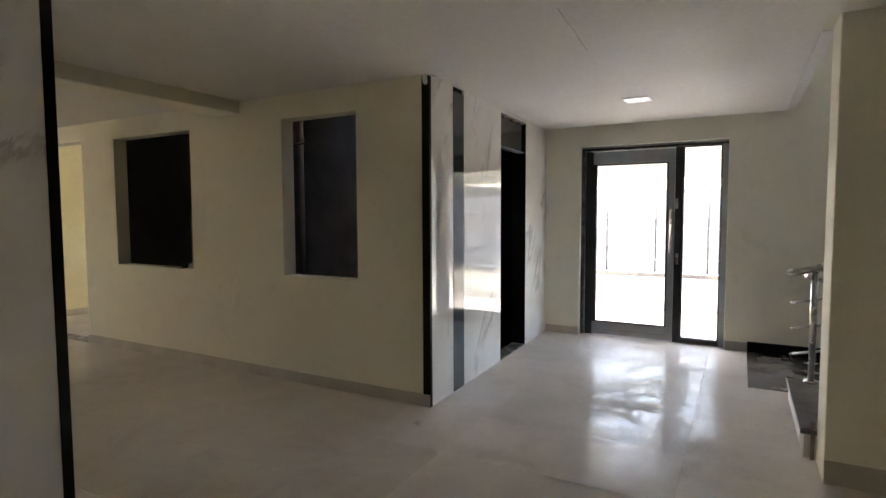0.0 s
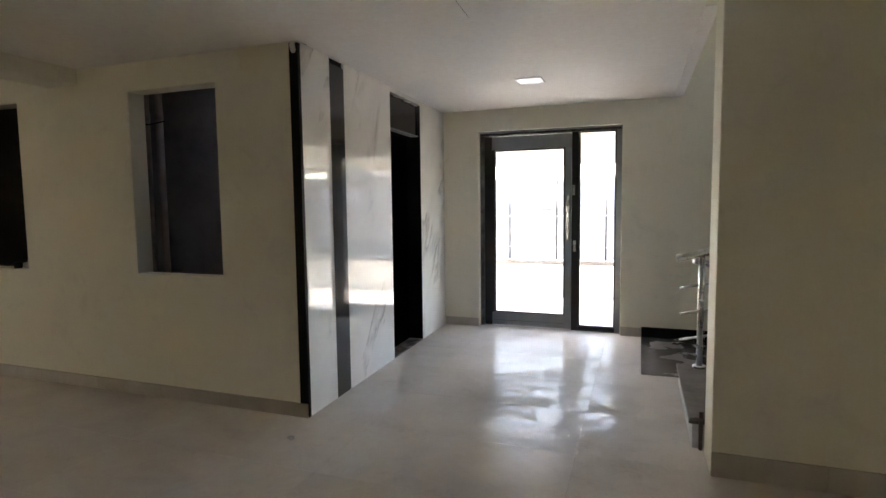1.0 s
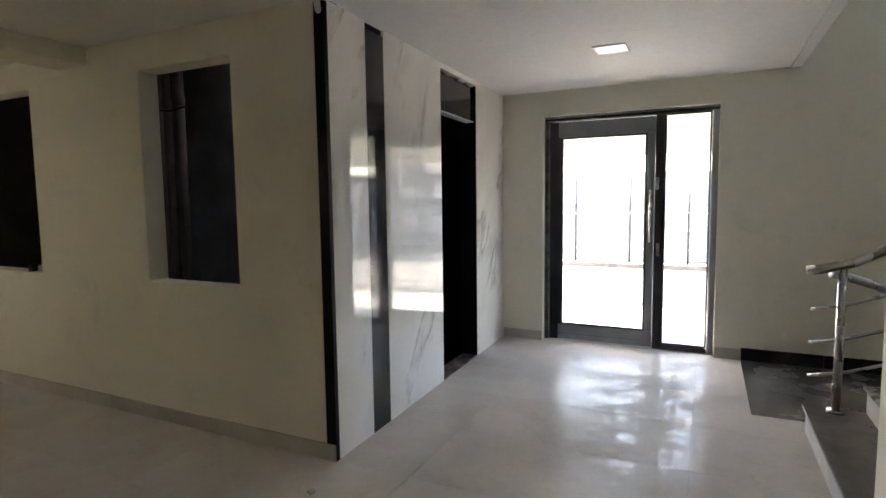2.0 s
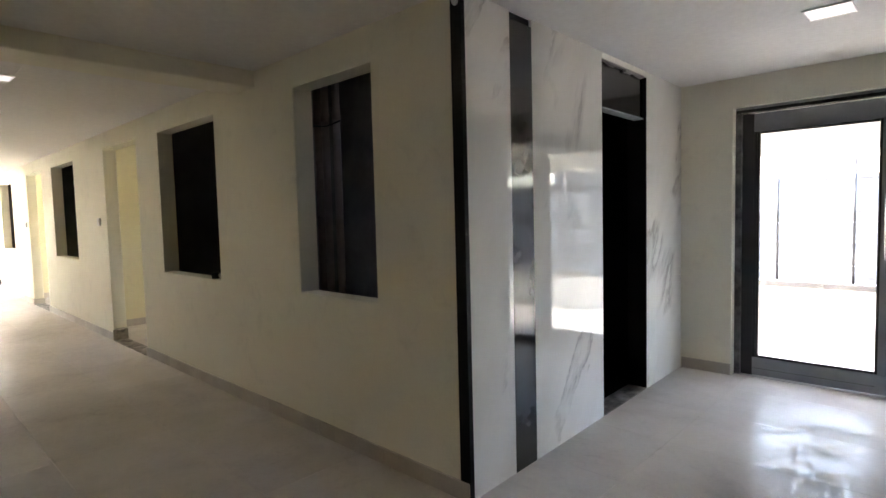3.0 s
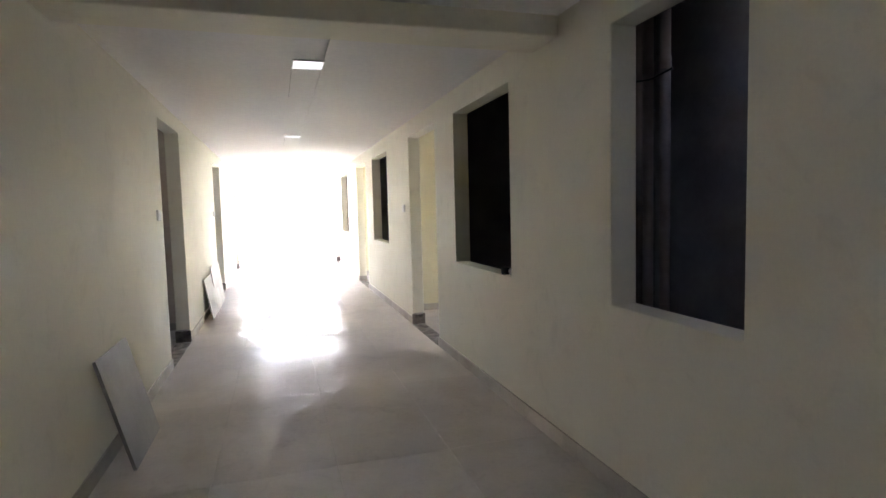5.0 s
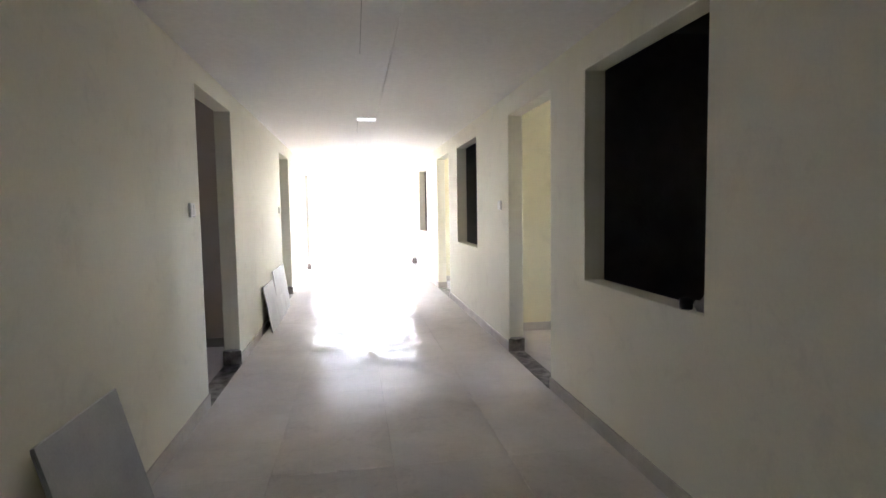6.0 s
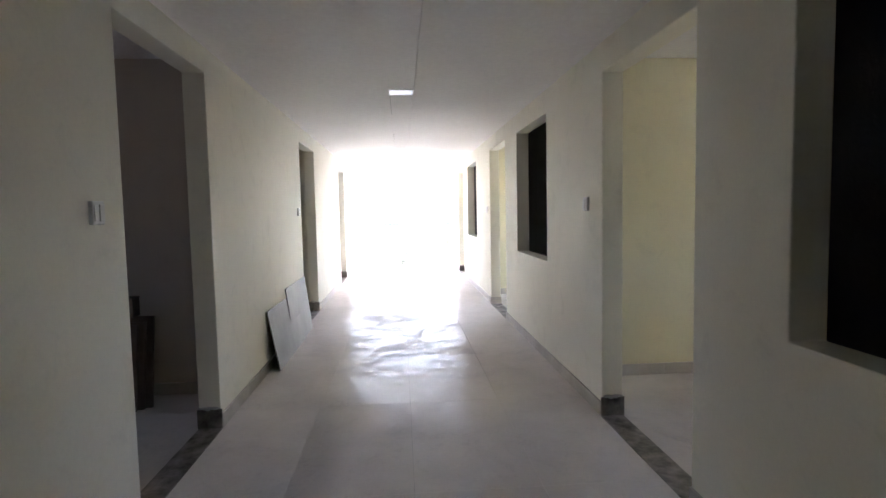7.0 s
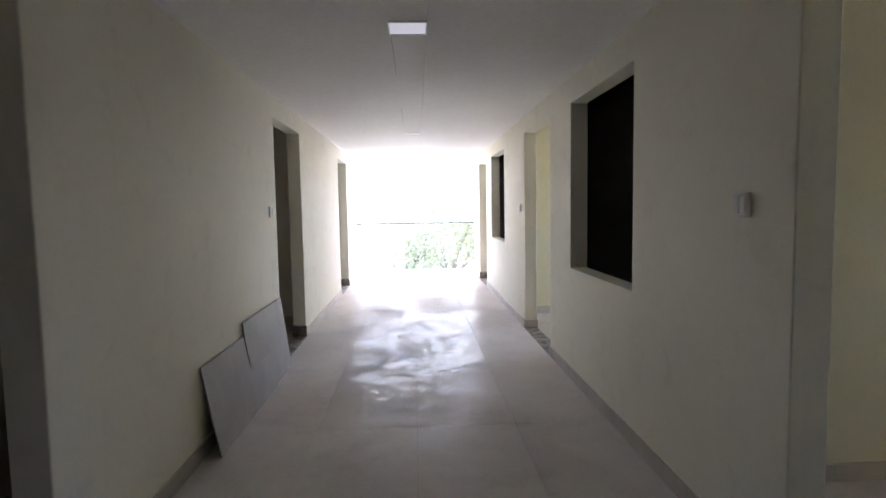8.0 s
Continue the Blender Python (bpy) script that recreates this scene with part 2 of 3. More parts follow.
def thing(name, label, category, group="", kind="", at=(0, 0, 0)):
    ob = new(name)
    ob.empty_display_size = 0.1
    ob.location = Vector(at) * U
    return tagged(ob, label, category, group, kind)


def box(bm, a, b, bevel=0.0):
    r = bmesh.ops.create_cube(bm, size=1.0)
    a, b = Vector(a), Vector(b)
    for v in r["verts"]:
        v.co = Vector([a[i] + (v.co[i] + 0.5) * (b[i] - a[i]) for i in range(3)])
    if bevel:
        edges = list({e for v in r["verts"] for e in v.link_edges})
        bmesh.ops.bevel(bm, geom=edges, offset=bevel, segments=2, affect="EDGES", profile=0.5)
    return bm


def one_box(a, b, bevel=0.0):
    return box(bmesh.new(), a, b, bevel)


def tube(bm, points, radius, sides=14, cap=True, radii=None):
    """A round bar along points."""
    points = [Vector(p) for p in points]
    rings = []
    side = None
    for i, p in enumerate(points):
        d = (points[min(i + 1, len(points) - 1)] - points[max(i - 1, 0)]).normalized()
        if side is None:
            side = d.orthogonal().normalized()
        side = (side - d * side.dot(d)).normalized()
        up = d.cross(side)
        r = radii[i] if radii else radius
        rings.append([bm.verts.new(p + (side * math.cos(k * math.tau / sides) + up * math.sin(k * math.tau / sides)) * r) for k in range(sides)])
    for a, b in zip(rings, rings[1:]):
        for k in range(sides):
            bm.faces.new((a[k], a[(k + 1) % sides], b[(k + 1) % sides], b[k]))
    if cap:
        bm.faces.new(rings[0][::-1])
        bm.faces.new(rings[-1])
    return bm


def wall_mesh(along, s0, s1, z0, z1, f0, f1, holes):
    """A wall along x or y from s0 to s1, its faces at f0 and f1, with openings (s0, s1, z0, z1) through it."""
    ss = sorted({s0, s1, *[h[i] for h in holes for i in (0, 1)]})
    zs = sorted({z0, z1, *[h[i] for h in holes for i in (2, 3)]})
    bm, seen = bmesh.new(), {}

    def vert(s, z, f):
        key = (s, z, f)
        if key not in seen:
            seen[key] = bm.verts.new((s, f, z) if along == "x" else (f, s, z))
        return seen[key]

    def solid(i, j):
        if not (0 <= i < len(ss) - 1 and 0 <= j < len(zs) - 1):
            return False
        s, z = (ss[i] + ss[i + 1]) / 2, (zs[j] + zs[j + 1]) / 2
        return not any(h[0] < s < h[1] and h[2] < z < h[3] for h in holes)

    for i in range(len(ss) - 1):
        for j in range(len(zs) - 1):
            if not solid(i, j):
                continue
            a, b, c, d = ss[i], ss[i + 1], zs[j], zs[j + 1]
            for f in (f0, f1):
                bm.faces.new((vert(a, c, f), vert(b, c, f), vert(b, d, f), vert(a, d, f)))
            if not solid(i - 1, j):
                bm.faces.new((vert(a, c, f0), vert(a, c, f1), vert(a, d, f1), vert(a, d, f0)))
            if not solid(i + 1, j):
                bm.faces.new((vert(b, c, f0), vert(b, c, f1), vert(b, d, f1), vert(b, d, f0)))
            if not solid(i, j - 1):
                bm.faces.new((vert(a, c, f0), vert(b, c, f0), vert(b, c, f1), vert(a, c, f1)))
            if not solid(i, j + 1):
                bm.faces.new((vert(a, d, f0), vert(b, d, f0), vert(b, d, f1), vert(a, d, f1)))
    return bm


def soften(ob, width=0.006):
    """Slightly rounded plaster arrises."""
    mod = ob.modifiers.new("bevel", "BEVEL")
    mod.width, mod.segments, mod.limit_method, mod.angle_limit = width, 2, "ANGLE", radians(40)
    return ob


# ---- plan ----
NORTH, SOUTH = 3.725, 1.05          # the corridor's two wall faces
THICK = 0.15
S_CORNER = -1.93
CORNER = -2.045                     # where the corridor opens into the lobby
WEST = -18.6                        # open end of the corridor
GLASS_WALL = 6.88
LOBBY_CEIL, HALL_CEIL, BEAM_LOW = 2.60, 2.60, 2.478
HEAD, SILL = 2.385, 0.975
EAST_STUB, EAST = 0.52, 1.62
BACK = -3.0
NORTH_WINDOWS = [(-3.585, -2.75), (-6.15, -4.85), (-10.81, -9.455), (-15.75, -14.35)]
NORTH_DOORS = [(-8.0, -6.80), (-12.80, -11.53), (-17.6, -16.45)]
SOUTH_WINDOWS = [(-3.64, -2.75)]
SOUTH_DOORS = [(-8.12, -6.95), (-12.65, -11.47), (-16.92, -15.77)]

# ---- floor base, walls, ceilings ----
floor = setting("floor", one_box((-19.5, BACK - 0.2, -0.25), (4.2, 7.12, -0.006)), GROUT, "dusty pale tiled floor with tight grey joints", "floor")

n_holes = [(a, b, SILL, HEAD) for a, b in NORTH_WINDOWS] + [(a, b, -0.01, HEAD + 0.015) for a, b in NORTH_DOORS]
s_holes = [(a, b, SILL, HEAD) for a, b in SOUTH_WINDOWS] + [(a, b, -0.01, HEAD + (0.045 if a > -9 else 0.015)) for a, b in SOUTH_DOORS]
wall_north = soften(setting("wall_north", wall_mesh("x", WEST, CORNER - 0.066, -0.01, 2.76, NORTH, NORTH + THICK, n_holes), PLASTER,
                            "cream painted corridor wall with unframed window and door openings", "wall"))
wall_south = soften(setting("wall_south", wall_mesh("x", WEST, S_CORNER - 0.02, -0.01, 2.76, SOUTH - THICK, SOUTH, s_holes), PLASTER,
                            "cream painted corridor wall with unframed openings", "wall"))
DOOR_X = (-1.70, -0.0635)
soften(setting("wall_lobby_end", wall_mesh("x", -18.7, 4.2, -0.01, 5.2, GLASS_WALL, GLASS_WALL + 0.16,
                            [(DOOR_X[0], DOOR_X[1], -0.01, 2.35), (-7.75, -7.1, 1.2, 2.22), (-13.2, -11.8, 0.9, 2.4)]), PLASTER,
                            "cream painted lobby end wall round a glazed door", "wall"))
soften(setting("wall_stair_stub", one_box((EAST_STUB, 3.72, -0.01), (4.2, 4.03, 5.2)), PLASTER, "cream painted stub wall beside the stair", "wall"))
wall_east = setting("wall_east", wall_mesh("y", BACK, 3.72, -0.01, 2.76, EAST, EAST + 0.16, []), PLASTER, "cream painted lobby wall", "wall")
# Unseen wall, brown to cut bounce; its added opening lights the side room.
wall_back = setting("wall_back", wall_mesh("x", -18.7, 1.8, -0.01, 2.76, BACK - 0.16, BACK,
                    [(-7.75, -7.35, 1.5, 2.15)]), BOUNCE_BROWN,
                    "unseen brown plaster back wall", "wall")
setting("wall_stair_east", wall_mesh("y", 4.03, GLASS_WALL, -3.0, 5.2, 4.0, 4.16, [(5.6, 6.2, 3.5, 4.2)]), PLASTER, "cream painted stairwell wall", "wall")

# Both added to close gaps where sky light leaked into the stairwell.
setting("wall_stair_upper", one_box((0.30, 3.72, 2.922), (0.459, GLASS_WALL, 5.198)), PLASTER, "added cream wall over the slab edge", "wall")
setting("wall_stair_filler", one_box((0.4595, 3.7205, 2.604), (0.519, 4.03, 5.199)), PLASTER, "added cream filler over the stub wall", "wall")
setting("ceiling_stair", one_box((0.0, 3.72, 5.2), (4.2, 7.13, 5.3)), WHITE_CEIL, "white stairwell ceiling", "ceiling")
rb = bmesh.new()
for a, b in (((-18.7, BACK - 0.16), (-3.3, 7.0)), ((-2.9, BACK - 0.16), (0.46, 7.0)), ((-3.3, BACK - 0.16), (-2.9, 4.42)), ((-3.3, 4.6), (-2.9, 7.0))):
    box(rb, (*a, 2.76), (*b, 2.92))
roof = setting("roof_slab", rb, DARK_CONCRETE, "concrete slab above the rooms with a duct opening", "slab")
setting("roof_slab_east", one_box((0.462, BACK - 0.16, 2.76), (1.8, 3.718, 2.92)), DARK_CONCRETE, "concrete slab above the lobby edge", "slab")


def ceiling_boards(name, x0, x1, y_lines, z, label):
    """Gypsum boards with hairline joints, one mesh."""
    bm = bmesh.new()
    for a, b in zip(y_lines, y_lines[1:]):
        box(bm, (x0, a + 0.0015, z), (x1, b - 0.0015, z + 0.03))
    return setting(name, bm, WHITE_CEIL, label, "ceiling")


ceiling_boards("ceiling_corridor", WEST, -4.44, (SOUTH, 2.478, NORTH), HALL_CEIL, "white painted corridor ceiling with a hairline joint")
lob = bmesh.new()
box(lob, (-4.11, SOUTH, LOBBY_CEIL), (CORNER, NORTH, LOBBY_CEIL + 0.03))
box(lob, (-2.25, NORTH + 0.155, LOBBY_CEIL), (CORNER, GLASS_WALL, LOBBY_CEIL + 0.03))
box(lob, (CORNER, BACK, LOBBY_CEIL), (0.46, GLASS_WALL, LOBBY_CEIL + 0.03))
box(lob, (0.46, BACK, LOBBY_CEIL), (EAST, 3.718, LOBBY_CEIL + 0.03))
setting("ceiling_lobby", lob, WHITE_CEIL, "white painted lobby ceiling with hairline cracks", "ceiling")
setting("ceiling_edge", one_box((0.463, 4.032, LOBBY_CEIL - 0.004), (0.54, GLASS_WALL - 0.002, 2.95)), WHITE_CEIL, "white slab edge along the stairwell", "ceiling")
soften(setting("ceiling_beam", one_box((-4.44, SOUTH, BEAM_LOW), (-4.11, NORTH, 2.75)), PLASTER, "cream painted beam crossing the corridor", "beam"), 0.01)

# rooms and shafts behind the corridor walls
N_IN, S_IN = NORTH + THICK, SOUTH - THICK


def partition(name, x, y0, y1, material=PLASTER, thick=0.12):
    return setting(name, one_box((x - thick / 2, y0, -0.01), (x + thick / 2, y1, 2.758)), material, "partition wall between side rooms", "wall")


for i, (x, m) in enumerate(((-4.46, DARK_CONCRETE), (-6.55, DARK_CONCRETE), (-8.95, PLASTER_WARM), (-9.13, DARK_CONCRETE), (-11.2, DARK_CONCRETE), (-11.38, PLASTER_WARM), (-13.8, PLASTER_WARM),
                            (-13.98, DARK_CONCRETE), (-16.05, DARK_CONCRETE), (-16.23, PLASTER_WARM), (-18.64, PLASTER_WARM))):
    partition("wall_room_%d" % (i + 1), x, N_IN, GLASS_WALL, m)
for i, (a, b) in enumerate(((-8.88, -6.75), (-13.73, -11.45), (-18.57, -16.3))):
    setting("ceiling_room_%d" % (i + 1), one_box((a, N_IN + 0.002, 2.735), (b, GLASS_WALL - 0.002, 2.757)), WHITE_CEIL, "white painted side room ceiling", "ceiling")
setting("ceiling_room_4", one_box((-8.91, BACK + 0.002, 2.735), (-6.66, S_IN - 0.002, 2.757)), WHITE_CEIL, "white painted side room ceiling", "ceiling")
partition("wall_room_12", -6.68, N_IN, GLASS_WALL, PLASTER_WARM)
for i, (x, m) in enumerate(((-4.46, DARK_CONCRETE), (-6.6, BOUNCE_BROWN), (-8.97, BOUNCE_BROWN), (-11.0, PLASTER), (-13.5, PLASTER), (-15.5, PLASTER), (-18.64, PLASTER))):
    partition("wall_room_%d" % (i + 13), x, BACK, S_IN, m)
# Dark sheet over the end wall; the shaft's shade is put into its colour.
setting("wall_lift_unlit", one_box((-3.19, GLASS_WALL - 0.02, -0.01), (-2.3, GLASS_WALL - 0.003, 2.756)), UNLIT_SHAFT, "lift shaft wall coloured black as unlit depth", "wall")
setting("wall_shaft_1", one_box((-4.39, 4.62, -0.01), (-2.25, 4.74, 2.758)), CONCRETE, "raw blue-grey concrete shaft wall", "wall")
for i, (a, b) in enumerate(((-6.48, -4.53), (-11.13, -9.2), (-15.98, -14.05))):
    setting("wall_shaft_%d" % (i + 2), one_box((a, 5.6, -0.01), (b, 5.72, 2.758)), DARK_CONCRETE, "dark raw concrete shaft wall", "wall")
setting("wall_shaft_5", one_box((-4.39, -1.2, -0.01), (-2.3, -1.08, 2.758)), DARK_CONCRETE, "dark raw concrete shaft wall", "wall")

# ---- lift wall: marble slabs, black strips, lift opening ----
SKEW = radians(1.7)
LIFT = thing("wall_lift", "polished white marble lift wall with black granite strips and an open lift shaft", "wall", kind="structure", at=(CORNER, NORTH, 0))
LIFT.rotation_euler = (0, 0, SKEW)
LIFT_OPEN = (1.535, 2.345)         # along the wall from its corner
LIFT_END = 3.155
part("backing", wall_mesh("y", 0.152, LIFT_END, -0.01, 2.76, -0.16, -0.02, [(LIFT_OPEN[0], LIFT_OPEN[1], -0.01, 2.555)]), UNLIT_SHAFT, LIFT)


def slab(s0, s1, z0, z1, material, name, label="", proud=0.0):
    part(name, one_box((-0.019, s0 + 0.001, z0), (proud, s1 - 0.001, z1), 0.0015), material, LIFT, label)


part("corner_strip", one_box((-0.065, -0.003, 0.0), (0.002, 0.03, LOBBY_CEIL - 0.012), 0.0015), BLACK_TRIM, LIFT, "black granite corner strip")
part("corner_filler", one_box((-0.065, 0.031, 0.0), (-0.02, 0.151, LOBBY_CEIL - 0.012)), BLACK_TRIM, LIFT)
slab(0.032, 0.418, 0.0, LOBBY_CEIL - 0.001, MARBLE, "marble_slab")
slab(0.418, 0.637, 0.0, 2.555, GRANITE, "granite_strip", "dark polished granite strip")
slab(0.637, LIFT_OPEN[0], 0.0, LOBBY_CEIL - 0.001, MARBLE, "marble_slab")
slab(LIFT_OPEN[1], LIFT_END, 0.0, LOBBY_CEIL - 0.001, MARBLE, "marble_slab")
slab(LIFT_OPEN[0], LIFT_OPEN[1], 2.558, LOBBY_CEIL - 0.001, MARBLE, "marble_slab")
part("transom", one_box((-0.10, LIFT_OPEN[0] + 0.012, 2.235), (-0.03, LIFT_OPEN[1] - 0.012, 2.553), 0.003), GRANITE, LIFT, "dark granite panel above the lift opening")
part("transom_edge", one_box((-0.105, LIFT_OPEN[0] + 0.012, 2.222), (-0.024, LIFT_OPEN[1] - 0.012, 2.234), 0.002), ALU, LIFT, "thin grey metal edge")
for s in LIFT_OPEN:
    d = 0.011 if s == LIFT_OPEN[0] else -0.011
    part("jamb", one_box((-0.16, min(s, s + d), 0.0), (-0.004, max(s, s + d), 2.553), 0.002), BLACK_TRIM, LIFT, "black granite jamb")
part("lift_sill", one_box((-0.16, LIFT_OPEN[0] + 0.012, -0.01), (-0.002, LIFT_OPEN[1] - 0.012, 0.008), 0.002), GRANITE_DUSTY, LIFT, "dusty dark granite sill")
bmx = bmesh.new()
random.seed(4)
y = LIFT_OPEN[0] + 0.02
while y < LIFT_OPEN[1] - 0.06:
    w = random.uniform(0.03, 0.09)
    box(bmx, (-0.028, y, 2.552 - random.uniform(0.0, 0.02)), (-0.006, min(y + w, LIFT_OPEN[1] - 0.02), 2.556))
    y += w
part("broken_edge", bmx, CONCRETE, LIFT, "ragged plaster edge above the granite panel")
# Black sheet over the pale tiles, painting the shaft floor's shade.
setting("floor_lift_shaft", one_box((-3.19, 4.75, -0.004), (-2.22, GLASS_WALL - 0.022, 0.004)), UNLIT_SHAFT, "lift shaft floor coloured black as unlit depth", "floor")
setting("lift_shaft", one_box((-4.38, 4.745, -0.01), (-3.2, GLASS_WALL - 0.003, 2.756)), UNLIT_SHAFT, "lift shaft wall coloured black as unlit depth", "wall")

SLIFT = thing("wall_lift_south", "polished white marble wall with a black corner strip", "wall", kind="structure", at=(S_CORNER, SOUTH, 0))
part("backing", one_box((-0.16, -4.04, -0.01), (-0.02, -0.152, 2.758)), DARK_CONCRETE, SLIFT)
part("corner_strip", one_box((-0.019, -0.032, 0.0), (0.002, 0.003, LOBBY_CEIL - 0.002), 0.0015), BLACK_TRIM, SLIFT, "black granite corner strip")
part("marble_slab", one_box((-0.019, -0.90, 0.0), (0.0, -0.033, LOBBY_CEIL - 0.001), 0.0015), MARBLE, SLIFT)
part("marble_slab", one_box((-0.019, -4.04, 0.0), (0.0, -0.902, LOBBY_CEIL - 0.001), 0.0015), MARBLE, SLIFT)

bm = bmesh.new()
bmesh.ops.create_icosphere(bm, subdivisions=2, radius=0.03)
for v in bm.verts:
    v.co *= 1 + 0.5 * noise.noise(v.co * 45)
    v.co = Vector((v.co.x * 0.8 - 0.03, v.co.y * 0.5 - 0.004, v.co.z * 1.2 + LOBBY_CEIL - 0.045))
part("plaster_dab", bm, PARAPET_WHITE, LIFT, "rough white plaster dab at the top of the strip")

# ---- glazed door ----
GD = thing("door_1", "glazed aluminium door with a side light, grey rails and black stiles", "door", kind="structure", at=(0, GLASS_WALL + 0.075, 0))
FR0, FR1 = 0.01, 0.085


def bar(name, x0, x1, z0, z1, material, label="", y0=FR0, y1=FR1, parent=GD):
    return part(name, one_box((x0, y0, z0), (x1, y1, z1), 0.003), material, parent, label)


bar("frame_head", -1.718, -0.062, 2.332, 2.363, ALU_SMUDGED, "grey aluminium frame head", 0.0)
bar("head_gap", -1.718, -0.062, 2.305, 2.331, BLACK_METAL, "dark inner edge of the frame head", 0.006)
bar("frame_jamb", -1.718, -1.655, 0.0, 2.303, SMUDGED_BLACK, "paint-smudged black frame jamb", 0.0)
bar("jamb_edge", -1.7195, -1.704, 0.0, 2.304, ALU, "grey outer edge of the jamb", -0.003, 0.04)
bar("frame_jamb", -0.122, -0.062, 0.0, 2.303, ALU, "grey frame jamb", 0.0)
bar("mullion", -0.612, -0.535, 0.0, 2.303, BLACK_METAL, "black mullion", 0.012)
bar("hinge_stile", -1.652, -1.562, 0.004, 2.300, BLACK_METAL, "black hinge stile", 0.03)
bar("side_rail", -0.534, -0.124, 0.0, 0.05, BLACK_METAL, "black bottom rail of the side light", 0.012)
for a, b, c, d in ((-0.534, -0.516, 0.052, 2.303), (-0.142, -0.124, 0.052, 2.303), (-0.515, -0.143, 0.052, 0.068), (-0.515, -0.143, 2.287, 2.303)):
    bar("gasket", a, b, c, d, BLACK_METAL, "", 0.02, 0.07)
leaf = part("leaf", one_box((-1.560, 0.018, 2.135), (-0.616, 0.062, 2.288), 0.003), ALU, GD, "grey top rail of the door leaf")
bar("bottom_rail", -1.560, -0.616, 0.012, 0.168, ALU, "grey bottom rail", 0.018, 0.062, leaf)
bar("rail_groove", -1.556, -0.70, 0.072, 0.076, BLACK_METAL, "", 0.0165, 0.03, leaf)
bar("lock_stile", -0.688, -0.616, 0.169, 2.134, ALU, "grey lock stile", 0.018, 0.062, leaf)
bar("hinge_side_stile", -1.560, -1.535, 0.169, 2.134, BLACK_METAL, "black hinge side stile", 0.018, 0.062, leaf)
for a, b, c, d in ((-1.534, -1.514, 0.169, 2.134), (-0.708, -0.689, 0.169, 2.134), (-1.513, -0.709, 0.169, 0.188), (-1.513, -0.709, 2.115, 2.134)):
    bar("gasket", a, b, c, d, BLACK_METAL, "", 0.022, 0.058, leaf)
for a, b, c, d, par in ((-1.525, -0.70, 0.18, 2.125, leaf), (-0.525, -0.133, 0.06, 2.295, GD)):
    pane = part("glass_pane", one_box((a, 0.038, c), (b, 0.043, d)), GLASS, par, "clear glass pane")
    pane.visible_shadow = False
part("pull_handle", tube(bmesh.new(), [(-0.648, -0.035, 1.07), (-0.648, -0.035, 1.58)], 0.013), STEEL, leaf, "steel pull bar", True)
for z in (1.14, 1.51):
    part("handle_mount", tube(bmesh.new(), [(-0.648, -0.03, z), (-0.648, 0.02, z)], 0.008, 10), STEEL, leaf, "", True)
part("lock_plate", one_box((-0.592, 0.004, 0.93), (-0.560, 0.0118, 1.06), 0.003), STEEL, GD, "small steel lock plate")
part("frame_bracket", one_box((-0.606, 0.0, 1.58), (-0.575, 0.0118, 1.70), 0.004), ALU_SMUDGED, GD, "peeled tape on the mullion")
bar("closer_strip", -1.655, -0.60, 2.292, 2.303, STEEL, "bright gap strip above the leaf", 0.02, 0.05)
part("threshold", one_box((-1.718, -0.01, -0.004), (-0.062, 0.16, 0.004), 0.001), TERRACE, GD, "pale threshold")

# ---- skirting ----
SKIRTS = thing("baseboard", "beige grey tile skirting along the walls", "skirting", kind="structure")


def skirt_run(axis, s0, s1, face, out, material=SKIRT, name="skirting_tile", h=0.10, piece=0.69, label="", z0=0.0):
    """Pieces of tile skirting from s0 to s1 on a wall face; out is the side it stands proud on."""
    n = max(1, round((s1 - s0) / piece))
    w = (s1 - s0) / n
    for i in range(n):
        a, b = s0 + i * w + 0.001, s0 + (i + 1) * w - 0.001
        lo, hi = sorted((face - 0.004 * out, face + 0.012 * out))
        if axis == "x":
            part(name, one_box((a, lo, z0), (b, hi, h), 0.002), material, SKIRTS, label)
        else:
            part(name, one_box((lo, a, z0), (hi, b, h), 0.002), material, SKIRTS, label)


def runs(holes, s0, s1):
    at = s0
    for a, b in sorted(holes):
        yield at, a
        at = b
    yield at, s1


for a, b in runs(NORTH_DOORS, WEST, CORNER - 0.001):
    skirt_run("x", a, b, NORTH, -1)
for a, b in runs(SOUTH_DOORS, WEST, CORNER - 0.001):
    skirt_run("x", a, b, SOUTH, 1)
skirt_run("x", -2.13, -1.705, GLASS_WALL, -1)
skirt_run("x", -0.055, 0.165, GLASS_WALL, -1)
skirt_run("x", 0.166, 3.99, GLASS_WALL, -1, BLACK_TRIM, h=0.115, label="black granite skirting")
skirt_run("x", EAST_STUB + 0.001, EAST - 0.013, 3.72, -1, h=0.135)
skirt_run("y", BACK, 3.705, EAST, -1, h=0.115)
